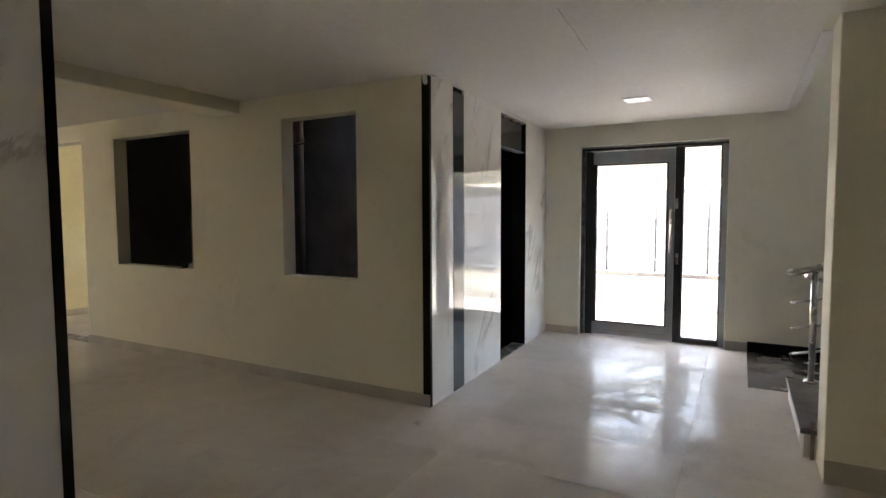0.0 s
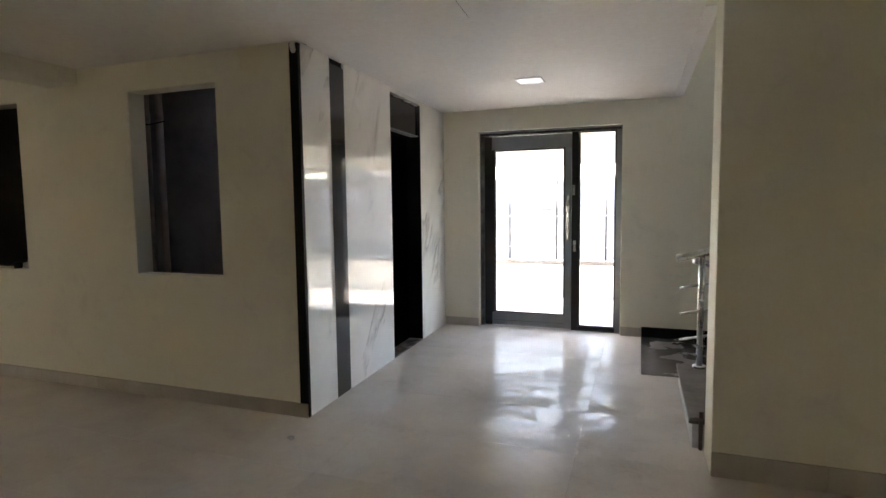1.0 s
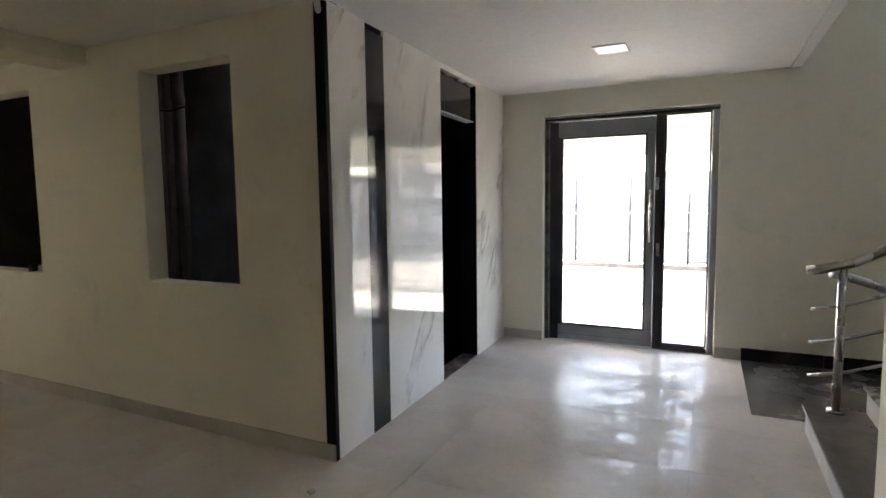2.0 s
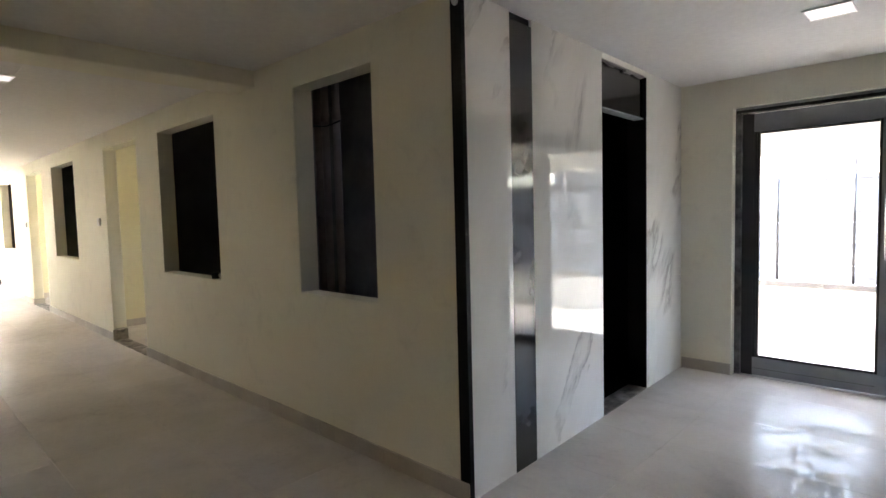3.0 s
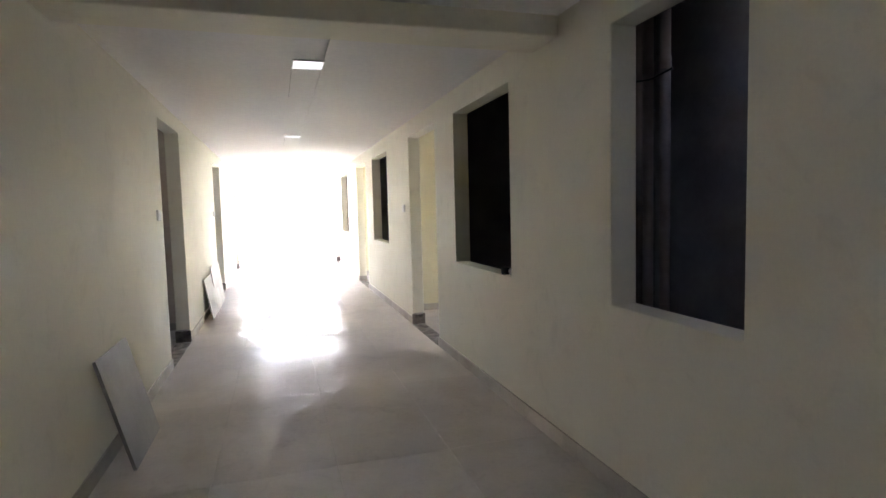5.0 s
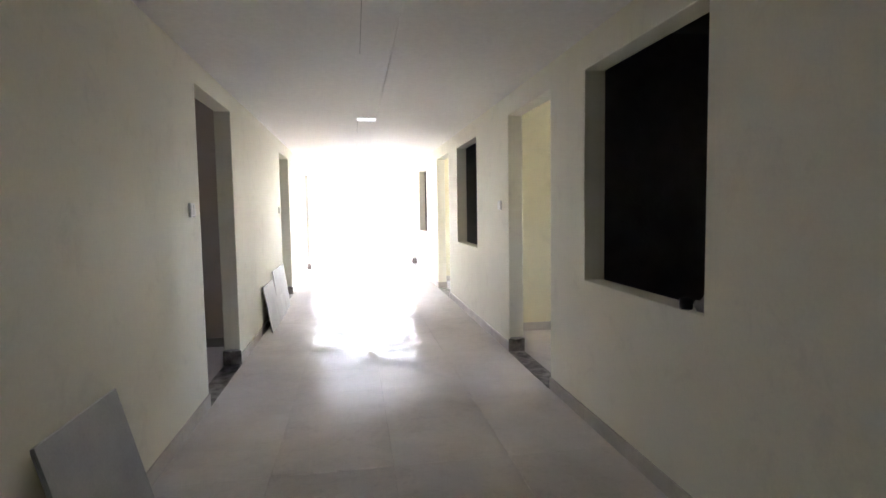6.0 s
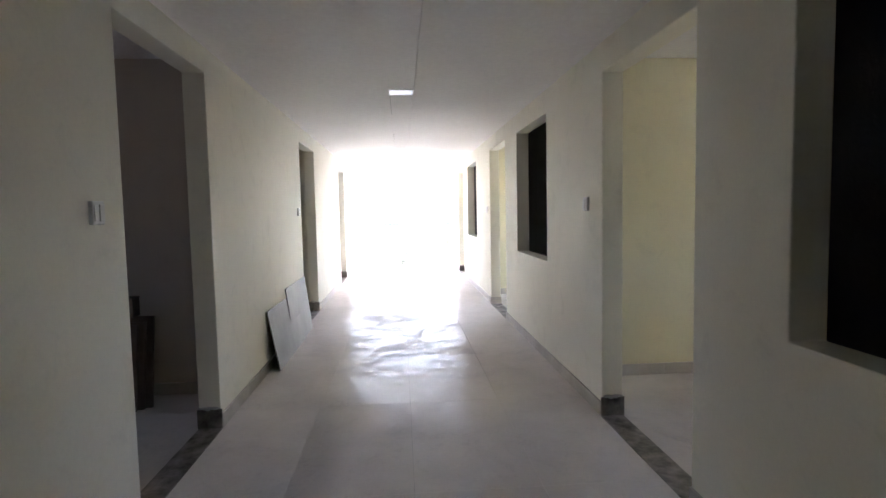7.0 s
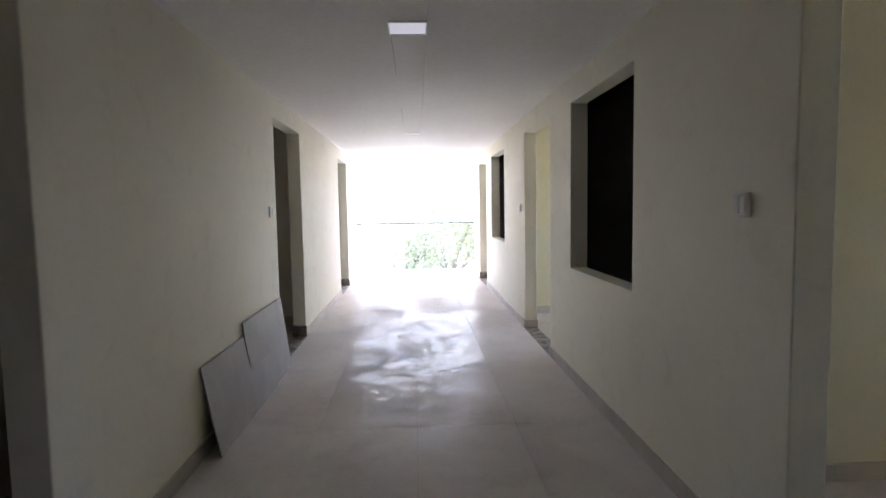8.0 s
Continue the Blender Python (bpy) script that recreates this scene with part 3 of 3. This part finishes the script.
for (a, b), y0, y1 in [(d, NORTH, N_IN) for d in NORTH_DOORS] + [(d, S_IN, SOUTH) for d in SOUTH_DOORS]:
    if (a, y0) == (NORTH_DOORS[1][0], NORTH):
        skirt_run("y", y0 - 0.01, y1 + 0.01, a, 1, SKIRT, "jamb_skirting", 0.10, 0.17)
        continue
    skirt_run("y", y0 - 0.01, y1 + 0.01, a, 1, GRANITE_DUSTY, "jamb_skirting", 0.135, 0.17, "dusty dark jamb skirting")
    dab = bmesh.new()
    bmesh.ops.create_icosphere(dab, subdivisions=3, radius=1.0)
    for v in dab.verts:
        k = 1 + 0.55 * noise.noise(v.co * 2.1 + Vector((a, y0, 0)))
        v.co = Vector((a + 0.004 + v.co.x * 0.010 * k, (y0 + y1) / 2 + v.co.y * 0.072 * k, 0.137 + v.co.z * 0.014 * k))
    part("mortar_dab", dab, CLOTH_GREY, SKIRTS, "rough grey mortar above the jamb skirting", True)
skirt_run("y", N_IN, GLASS_WALL, -8.89, 1)
skirt_run("y", BACK, S_IN, -8.91, 1)
skirt_run("y", N_IN, GLASS_WALL, -13.74, 1)
skirt_run("y", BACK, S_IN, -13.44, 1)
THR = thing("door_thresholds", "dusty dark granite door thresholds laid flush in the floor", "threshold", kind="structure")
for (a, b), y0, y1 in [(d, NORTH - 0.012, N_IN) for d in NORTH_DOORS] + [(d, S_IN, SOUTH + 0.012) for d in SOUTH_DOORS]:
    cuts = (a + 0.013, a + 0.62 * (b - a), b - 0.001)
    for c, d in zip(cuts, cuts[1:]):
        part("threshold_stone", one_box((c + 0.001, y0, -0.008), (d - 0.001, y1, 0.005), 0.0015), GRANITE_DUSTY, THR)

# ---- stair and its rail ----
STAIR = thing("staircase", "dark granite stair with pale risers beside the lobby", "stairs", kind="structure")
ST0, ST1, RISE, GO = 4.06, 5.30, 0.17, 0.31
for i in range(8):
    x = 0.455 + i * GO
    part("riser", one_box((x, ST0, i * RISE - (0.005 if i == 0 else 0)), (x + (GO if i < 7 else 1.3), ST1, (i + 1) * RISE - 0.022)), TILE_EDGE, STAIR, "pale riser")
    part("tread", one_box((x - 0.02, ST0 - 0.002, (i + 1) * RISE - 0.021), (x + (GO if i < 7 else 1.3), ST1 + 0.012, (i + 1) * RISE), 0.004), GRANITE_TREAD, STAIR, "dusty brown granite tread")
setting("floor_stair", one_box((0.165, 5.47, -0.006), (1.35, GLASS_WALL - 0.013, 0.003), 0.001), GRANITE_FLOOR, "dark polished granite floor at the stair", "floor")
RAIL = thing("stair_railing", "stainless steel stair railing with round bars", "railing", at=(0.60, 5.24, 0.17))
part("newel_post", tube(bmesh.new(), [(0, 0, 0), (0, 0, 0.89)], 0.024, 18), STEEL, RAIL, "", True)
part("base_collar", tube(bmesh.new(), [(0, 0, 0), (0, 0, 0.018)], 0.05, 20), STEEL, RAIL, "", True)
slope = RISE / GO
rail_top = [(-0.185, 0, 0.872), (-0.10, 0, 0.888), (0.05, 0, 0.93), (0.25, 0, 0.93 + 0.2 * slope), (2.2, 0, 0.93 + 2.15 * slope)]
part("handrail", tube(bmesh.new(), rail_top, 0.03, 16), STEEL, RAIL, "round steel handrail", True)
part("rail_return", tube(bmesh.new(), [(-0.05, 0.02, 0.86), (0.08, 0.10, 0.82), (0.22, 0.16, 0.77), (1.6, 0.18, 0.05)], 0.028, 14), STEEL, RAIL, "second handrail going down", True)
for z in (0.655, 0.445, 0.235):
    part("mid_bar", tube(bmesh.new(), [(-0.155, 0, z - 0.02), (0.03, 0, z + 0.02), (0.22, 0, z + 0.09), (2.2, 0, z + 0.09 + 1.98 * slope)], 0.010, 10), STEEL, RAIL, "thin steel bar", True)
for k in (3, 6):
    x = 0.03 + k * GO
    part("post", tube(bmesh.new(), [(x, 0, k * RISE), (x, 0, k * RISE + 0.89)], 0.022, 14), STEEL, RAIL, "", True)
CLAMP = thing("bracket_stub", "small rusty steel bracket at the stair side", "bracket", at=(0.50, 4.045, 0.0))
part("plate", one_box((-0.012, -0.016, 0.10), (0.012, -0.002, 0.24), 0.002), PIPE_DARK, CLAMP)
part("arm", tube(bmesh.new(), [(-0.03, -0.01, 0.19), (0.02, -0.01, 0.19)], 0.012, 8), PIPE_DARK, CLAMP, "", True)
part("foot", one_box((-0.010, -0.014, -0.002), (0.010, -0.002, 0.10), 0.002), PIPE_DARK, CLAMP)


# ---- ceiling lamps ----
def make_lamp(x, y, z):
    lamp = thing("ceiling_light", "square white flush ceiling panel light", "ceiling light", "ceiling panel lights", at=(x, y, z))
    h, w = 0.117, 0.011
    for a, b in (((-h, -h), (h, -h + w)), ((-h, h - w), (h, h)), ((-h, -h + w), (-h + w, h - w)), ((h - w, -h + w), (h, h - w))):
        part("frame", one_box((a[0], a[1], -0.010), (b[0], b[1], 0.002), 0.002), PLASTIC_WHITE, lamp)
    part("diffuser", one_box((-h + w, -h + w, -0.006), (h - w, h - w, 0.0)), DIFFUSER, lamp, "frosted glowing diffuser")
    return lamp


lamp0 = make_lamp(-5.47, 2.372, HALL_CEIL)
for x, y, z in ((-9.52, 2.363, HALL_CEIL), (-14.24, 2.36, HALL_CEIL), (-0.818, 5.52, LOBBY_CEIL)):
    copy_thing(lamp0, pose(x * U, y * U, z * U))

for i, (x0, x1, yy) in enumerate(((-10.7, -9.69, 2.254), (-6.7, -5.66, 2.254), (-13.2, -12.2, 2.254))):
    setting("trim_%d" % (i + 1), one_box((x0, yy - 0.002, HALL_CEIL - 0.0008), (x1, yy + 0.002, HALL_CEIL + 0.01)), TILE_GREY, "hairline crack in the ceiling beside a lamp", "crack")
setting("trim_4", tube(bmesh.new(), [(-10.95, 2.36, HALL_CEIL - 0.0012), (-10.95, 2.36, HALL_CEIL + 0.01)], 0.06, 24), WHITE_CEIL, "round plastered patch in the ceiling", "patch")

setting("trim_5", tube(bmesh.new(), [(-0.795, 2.90, LOBBY_CEIL), (-0.81, 3.12, LOBBY_CEIL), (-0.812, 3.30, LOBBY_CEIL), (-0.83, 3.47, LOBBY_CEIL), (-0.842, 3.72, LOBBY_CEIL)], 0.0016, 6),
        TILE_GREY, "short hairline crack in the lobby ceiling", "crack")

# ---- switches ----
def make_switch(x, y, z, out):
    sw = thing("light_switch", "white plastic light switch plate on a cream wall", "switch", "corridor light switches", at=(x, y, z))
    part("plate", one_box((-0.045, 0, -0.05), (0.045, 0.020, 0.05), 0.004), PLASTIC_WHITE, sw)
    k = -out  # the switch block stands proud on the side nearer the corridor's open end
    x0, x1 = sorted((0.002 * k, 0.038 * k))
    part("rocker", one_box((x0, 0.0195, -0.036), (x1, 0.026, 0.036), 0.003), PLASTIC_WHITE, sw, "white block standing proud")
    x0, x1 = sorted((-0.036 * k, -0.003 * k))
    part("blank_cover", one_box((x0, 0.0195, -0.034), (x1, 0.0230, 0.034), 0.002), PLASTIC_WHITE, sw)
    if out < 0:
        sw.rotation_euler = (0, 0, math.pi)
    return sw


s_south = make_switch(-6.70, SOUTH, 1.497, 1)
copy_thing(s_south, pose(-11.23 * U, SOUTH * U, 1.50 * U))
s_north = make_switch(-8.30, NORTH, 1.507, -1)
copy_thing(s_north, pose(-13.05 * U, NORTH * U, 1.49 * U, 0, 0, 180))


# ---- shaft contents ----
def pipe(x, y, r, material, label, name="drain_pipe"):
    p = thing(name, label, "pipe", at=(x, y, 0))
    part("tube", tube(bmesh.new(), [(0, 0, 0), (0, 0, 2.755)], r, 18), material, p, "", True)
    for z in (0.55, 2.27):
        part("collar", tube(bmesh.new(), [(0, 0, z), (0, 0, z + 0.07)], r * 1.14, 18), material, p, "", True)
    return p


pipe(-4.05, 4.30, 0.031, PIPE_BROWN, "dusty brown vertical pipe in a service shaft")
pipe(-3.895, 4.30, 0.030, PIPE_BROWN, "slim dusty brown vertical pipe in a service shaft")
pipe(-4.20, 4.34, 0.040, PIPE_DARK, "dark vertical pipe at the shaft corner")
wire = thing("tie_wire", "thin dark wire tied round the shaft pipes", "wire", at=(-4.1, 4.27, 2.25))
part("strand", tube(bmesh.new(), [(-0.1, 0.0, 0.01), (0.04, 0.005, -0.012), (0.12, 0.0, -0.02), (0.30, 0.0, 0.0)], 0.006, 6), RUBBER, wire, "", True)
rod = thing("conduit_pipe", "dull brown conduit standing in a dark shaft", "pipe", at=(-5.63, 4.3, 0))
part("tube", tube(bmesh.new(), [(0.0, 0, 0), (0.02, 0, 1.53)], 0.013, 12), PIPE_DARK, rod, "", True)

sack = thing("crumpled_sack", "crumpled dusty grey sack on the window sill", "sack", at=(-4.93, 3.81, SILL))
bm = bmesh.new()
bmesh.ops.create_icosphere(bm, subdivisions=3, radius=1.0)
for v in bm.verts:
    k = 1 + 0.35 * noise.noise(v.co * 2.3)
    v.co = Vector((v.co.x * 0.075 * k, v.co.y * 0.055 * k, max(0.0, (v.co.z * 0.045 + 0.025) * k)))
part("sack_body", bm, CLOTH_GREY, sack, "", True)
cap = thing("pipe_cap", "small black rubber pipe cap on the window sill", "pipe cap", at=(-5.03, 3.757, SILL))
part("cap_body", tube(bmesh.new(), [(0, 0, 0), (0, 0, 0.012), (0, 0, 0.045), (0, 0, 0.052)], 0.03, 16, True, [0.03, 0.032, 0.032, 0.024]), RUBBER, cap, "", True)


# ---- loose tiles ----
def leaning_tile(x0, length, height, foot, thick, label, lift=0.0, y_wall=SOUTH + 0.0125, group="spare tiles", yaw=0.0, sheets=1):
    """A tile on its long edge, foot out from the wall and top edge against it."""
    ang = math.asin(min(0.95, foot / height))
    t = thing("spare_tile", label, "tile", group, at=(x0, y_wall + foot + 0.002, lift))
    for k in range(sheets):
        part("tile_body", one_box((-length, -(k + 1) * thick + 0.001, 0.0), (0, -k * thick, height), 0.0015), TILE_GREY, t)
        part("bevelled_edge", one_box((-length + 0.003, -(k + 1) * thick + 0.002, height - 0.001), (-0.003, -k * thick - 0.001, height + 0.0015)), TILE_EDGE, t, "pale chipped edge")
    t.rotation_euler = (ang, 0, yaw)
    return t


leaning_tile(-4.68, 0.66, 0.69, 0.175, 0.010, "grey floor tile leaning on its edge against the corridor wall", sheets=2)
leaning_tile(-9.46, 1.375, 0.575, 0.10, 0.010, "long grey floor tile leaning against the corridor wall")
leaning_tile(-10.28, 1.16, 0.675, 0.085, 0.010, "taller grey tile leaning behind another tile")

# stacked cartons and slabs in the first side room
for k, (yy, h, w) in enumerate(((-0.01, 0.71, 0.62), (-0.05, 0.67, 0.60), (-0.09, 0.655, 0.66))):
    st = thing("tile_carton", "brown tile carton leaning in a stack on the room wall", "carton", "leaning tile cartons", at=(-8.60 + k * 0.045, yy, 0.0))
    part("carton_body", one_box((-0.03, -w, 0.0), (0.0, 0.38, h), 0.004), BOARD_BROWN, st)
    part("strap", one_box((-0.032, -0.08, 0.001), (0.0015, -0.05, h + 0.0015)), RUBBER, st, "dark strap")
    st.rotation_euler = (0, radians(-9), 0)
box_ob = thing("small_box", "small grey box on top of leaning cartons", "box", at=(-8.72, 0.10, 0.70))
part("box_body", one_box((-0.05, -0.145, 0.0), (0.07, 0.145, 0.14), 0.006), BOARD_BROWN, box_ob)
part("box_lid", one_box((-0.053, -0.148, 0.141), (0.073, 0.148, 0.152), 0.004), BOARD_BROWN, box_ob)
mos = thing("mosaic_sheet", "sheet of small grey and ochre mosaic tiles leaning on cartons", "mosaic sheet", at=(-8.42, 0.215, 0.0))
part("backing_sheet", one_box((-0.006, -0.60, 0.0), (0.0, 0.0, 0.443)), RUBBER, mos)
chips = bmesh.new()
for i in range(19):
    for j in range(14):
        a, b = -0.60 + i * 0.0316, j * 0.0316
        box(chips, (0.0005, a + 0.004, b + 0.004), (0.005, a + 0.0276, b + 0.0276))
tagged(part("mosaic_face", chips, MOSAIC, mos, "small dull grey and ochre mosaic chips"), kind="stuff")
mos.rotation_euler = (radians(-5), radians(-10), 0)

chip = thing("plaster_crumb", "crumb of plaster lying on the lobby floor", "crumb", at=(-1.96, 3.39, 0.0))
bm = bmesh.new()
bmesh.ops.create_icosphere(bm, subdivisions=2, radius=0.022)
for v in bm.verts:
    v.co *= 1 + 0.4 * noise.noise(v.co * 60)
    v.co.z = max(0, v.co.z * 0.5 + 0.006)
part("crumb_body", bm, CLOTH_GREY, chip)

# ---- terraces and railings ----
setting("terrace_north", one_box((-7.0, GLASS_WALL + 0.17, -0.25), (7.0, 9.6, -0.02)), TERRACE, "pale terrace floor outside the glazed door", "terrace")
setting("terrace_soffit", one_box((-7.0, GLASS_WALL + 0.17, 2.72), (7.0, 8.25, 2.92)), WHITE_CEIL, "white soffit over the terrace", "ceiling")
setting("terrace_beam", one_box((-7.0, 8.02, 2.0), (7.0, 8.248, 2.719), 0.006), PARAPET_WHITE, "white beam along the outer edge of the terrace soffit", "beam")
PAR = thing("terrace_parapet", "white terrace parapet with a grey coping", "parapet", kind="structure", at=(0, 9.4, 0))
part("parapet_wall", one_box((-7.0, 0.0, -0.02), (7.0, 0.15, 0.499), 0.004), PARAPET_WHITE, PAR)
part("coping", one_box((-7.0, -0.03, 0.50), (7.0, 0.17, 0.57), 0.006), GRANITE_FLOOR, PAR, "dark grey stone coping")


def terrace_rail(length, posts, bars, top, r=0.018, metal=BLACK_METAL, look_of="slim dark metal"):
    """A rail along x centred on its origin, standing on z = 0."""
    rail = thing("terrace_railing", look_of + " railing on the terrace edge", "railing")
    for k in range(posts):
        x = -length / 2 + k * length / (posts - 1)
        part("post", tube(bmesh.new(), [(x, 0, 0), (x, 0, top)], r, 10), BLACK_METAL, rail, "", True)
    for z in bars:
        part("bar", tube(bmesh.new(), [(-length / 2, 0, z), (length / 2, 0, z)], r * 0.8, 10), metal, rail, "", True)
    return rail


nr = terrace_rail(13.86, 19, (0.20, 0.71), 1.46, 0.016, ALU, "slim grey steel")
nr.location = Vector((-0.37, 9.475, 0.57)) * U
setting("terrace_west", one_box((-19.62, SOUTH - 2.5, -0.25), (-19.5, NORTH + 2.5, -0.01)), TERRACE, "pale floor edge at the corridor end", "terrace")
wr = terrace_rail(6.0, 2, (1.15,), 1.15, 0.019)
wr.matrix_world = pose(-19.56 * U, 2.4 * U, -0.01 * U, 0, 0, 90)
setting("terrace_west_soffit", one_box((-19.2, SOUTH - 2.5, 2.64), (-18.72, NORTH + 2.5, 2.92)), WHITE_CEIL, "white slab edge over the corridor end", "ceiling")

# ---- outside ----
GROUND_Z = -9.0
bm = bmesh.new()
bmesh.ops.create_circle(bm, cap_ends=True, segments=64, radius=2500)
for v in bm.verts:
    v.co.z = GROUND_Z
setting("ground", bm, EARTH, "dry pale earth round the building", "ground")


def make_tree(seed, height, spread, leaves):
    rnd = random.Random(seed)
    tree = thing("tree", "green leafy tree with a bare forked trunk", "tree", "trees beyond the corridor")
    wood, tips = bmesh.new(), []
    tube(wood, [(0, 0, 0), (0.1, 0.05, height * 0.25), (0.05, 0.2, height * 0.48)], 0.2, 10, True, [0.26, 0.2, 0.15])
    for k in range(9):
        a = k * 2.4 + rnd.uniform(-0.4, 0.4)
        reach, z0 = spread * rnd.uniform(0.55, 1.0), height * rnd.uniform(0.3, 0.48)
        top = Vector((math.cos(a) * reach, math.sin(a) * reach, height * rnd.uniform(0.6, 0.98)))
        mid = Vector((top.x * 0.45, top.y * 0.45, z0 + (top.z - z0) * 0.55))
        tube(wood, [(0.07, 0.12, z0), mid, top], 0.08, 7, True, [0.11, 0.07, 0.02])
        tips += [top, (top + mid) / 2, mid.lerp(top, 0.75)]
        for j in range(2):
            side = mid.lerp(top, rnd.uniform(0.2, 0.8)) + Vector((rnd.uniform(-1, 1), rnd.uniform(-1, 1), rnd.uniform(0.1, 0.8))) * spread * 0.35
            tube(wood, [mid.lerp(top, 0.3), side], 0.04, 6, True, [0.05, 0.012])
            tips.append(side)
    part("trunk", wood, BARK, tree, "", True)
    verts, faces = [], []
    for k in range(leaves):
        c = rnd.choice(tips)
        p = c + Vector((rnd.gauss(0, 1), rnd.gauss(0, 1), rnd.gauss(0, 0.8))) * spread * 0.24
        n1 = Vector((rnd.uniform(-1, 1), rnd.uniform(-1, 1), rnd.uniform(-0.5, 1))).normalized()
        u = n1.orthogonal().normalized() * rnd.uniform(0.07, 0.15)
        w = n1.cross(u) * 0.55
        i = len(verts)
        verts += [tuple(p - u), tuple(p + w), tuple(p + u), tuple(p - w)]
        faces.append((i, i + 1, i + 2, i + 3))
    me = bpy.data.meshes.new("crown")
    me.from_pydata([tuple(Vector(v) * U) for v in verts], [], faces)
    me.materials.append(LEAF)
    crown = new("crown", me)
    crown.parent = tree
    return tree


tree_a = make_tree(3, 13.4, 4.0, 14000)
tree_b = make_tree(8, 10.2, 3.2, 9000)
tree_a.matrix_world = pose(-41 * U, 4.3 * U, (GROUND_Z - 0.2) * U)
tree_b.matrix_world = pose(-36 * U, 0.9 * U, (GROUND_Z - 0.2) * U)
rnd = random.Random(11)
for k in range(9):
    src = (tree_a, tree_b)[k % 2]
    copy_thing(src, pose(rnd.uniform(-75, -50) * U, (-15 + 4.4 * k + rnd.uniform(-1.5, 1.5)) * U, (GROUND_Z - rnd.uniform(0, 1.5)) * U, 0, 0, rnd.uniform(0, 360)))


def make_building(width, depth, storeys, label, facade=FACADE):
    """A frame building with open bays: a slab a storey, columns and dark window panes."""
    b = thing("apartment_building", label, "building", "far buildings")
    h = 3.1
    part("wall", one_box((-width / 2 + 0.5, -depth / 2 + 0.5, 0), (width / 2 - 0.5, depth / 2 - 0.5, storeys * h)), facade, b)
    for s in range(storeys + 1):
        part("floor_slab", one_box((-width / 2, -depth / 2, s * h - 0.15), (width / 2, depth / 2, s * h + 0.15)), facade, b)
    for s in range(storeys):
        for k in range(int(width / 3)):
            x = -width / 2 + 1.5 + k * 3
            part("window", one_box((x - 0.7, -depth / 2 + 0.42, s * h + 0.9), (x + 0.7, -depth / 2 + 0.55, s * h + 2.3)), FACADE_PANE, b)
    part("roof", one_box((-width / 4, -depth / 4, storeys * h + 0.16), (-width / 8, depth / 4, storeys * h + 2.2)), facade, b, "stair head on the roof")
    return b


b1 = make_building(39, 12, 5, "dark grey unfinished apartment building far beyond the terrace", FACADE_DARK)
b1.matrix_world = pose(27 * U, 52 * U, (GROUND_Z - 2.7) * U)
b2 = make_building(45, 10, 5, "low grey building far beyond the terrace")
b2.matrix_world = pose(-16 * U, 70 * U, (GROUND_Z - 2.4) * U)

# ---- floor tiles ----
PX, PY = 1.375, 0.6875
tile_bm = box(bmesh.new(), (0.0008, 0.0008, -0.0055), (PX - 0.0008, PY - 0.0008, 0.0))
tile_first = part("floor_tile", tile_bm, FLOOR_TILE, floor)
tile_first.location = Vector((-0.2 - PX * 14, 2.37 - PY * 7, 0)) * U
for i in range(16):
    for j in range(14):
        x, yy = -0.2 + PX * (i - 14), 2.37 + PY * (j - 7)
        if (i, j) == (0, 0) or x + PX > 2.6:
            continue
        t = new("floor_tile", tile_first.data)
        t.parent = floor
        t.location = Vector((x, yy, 0)) * U
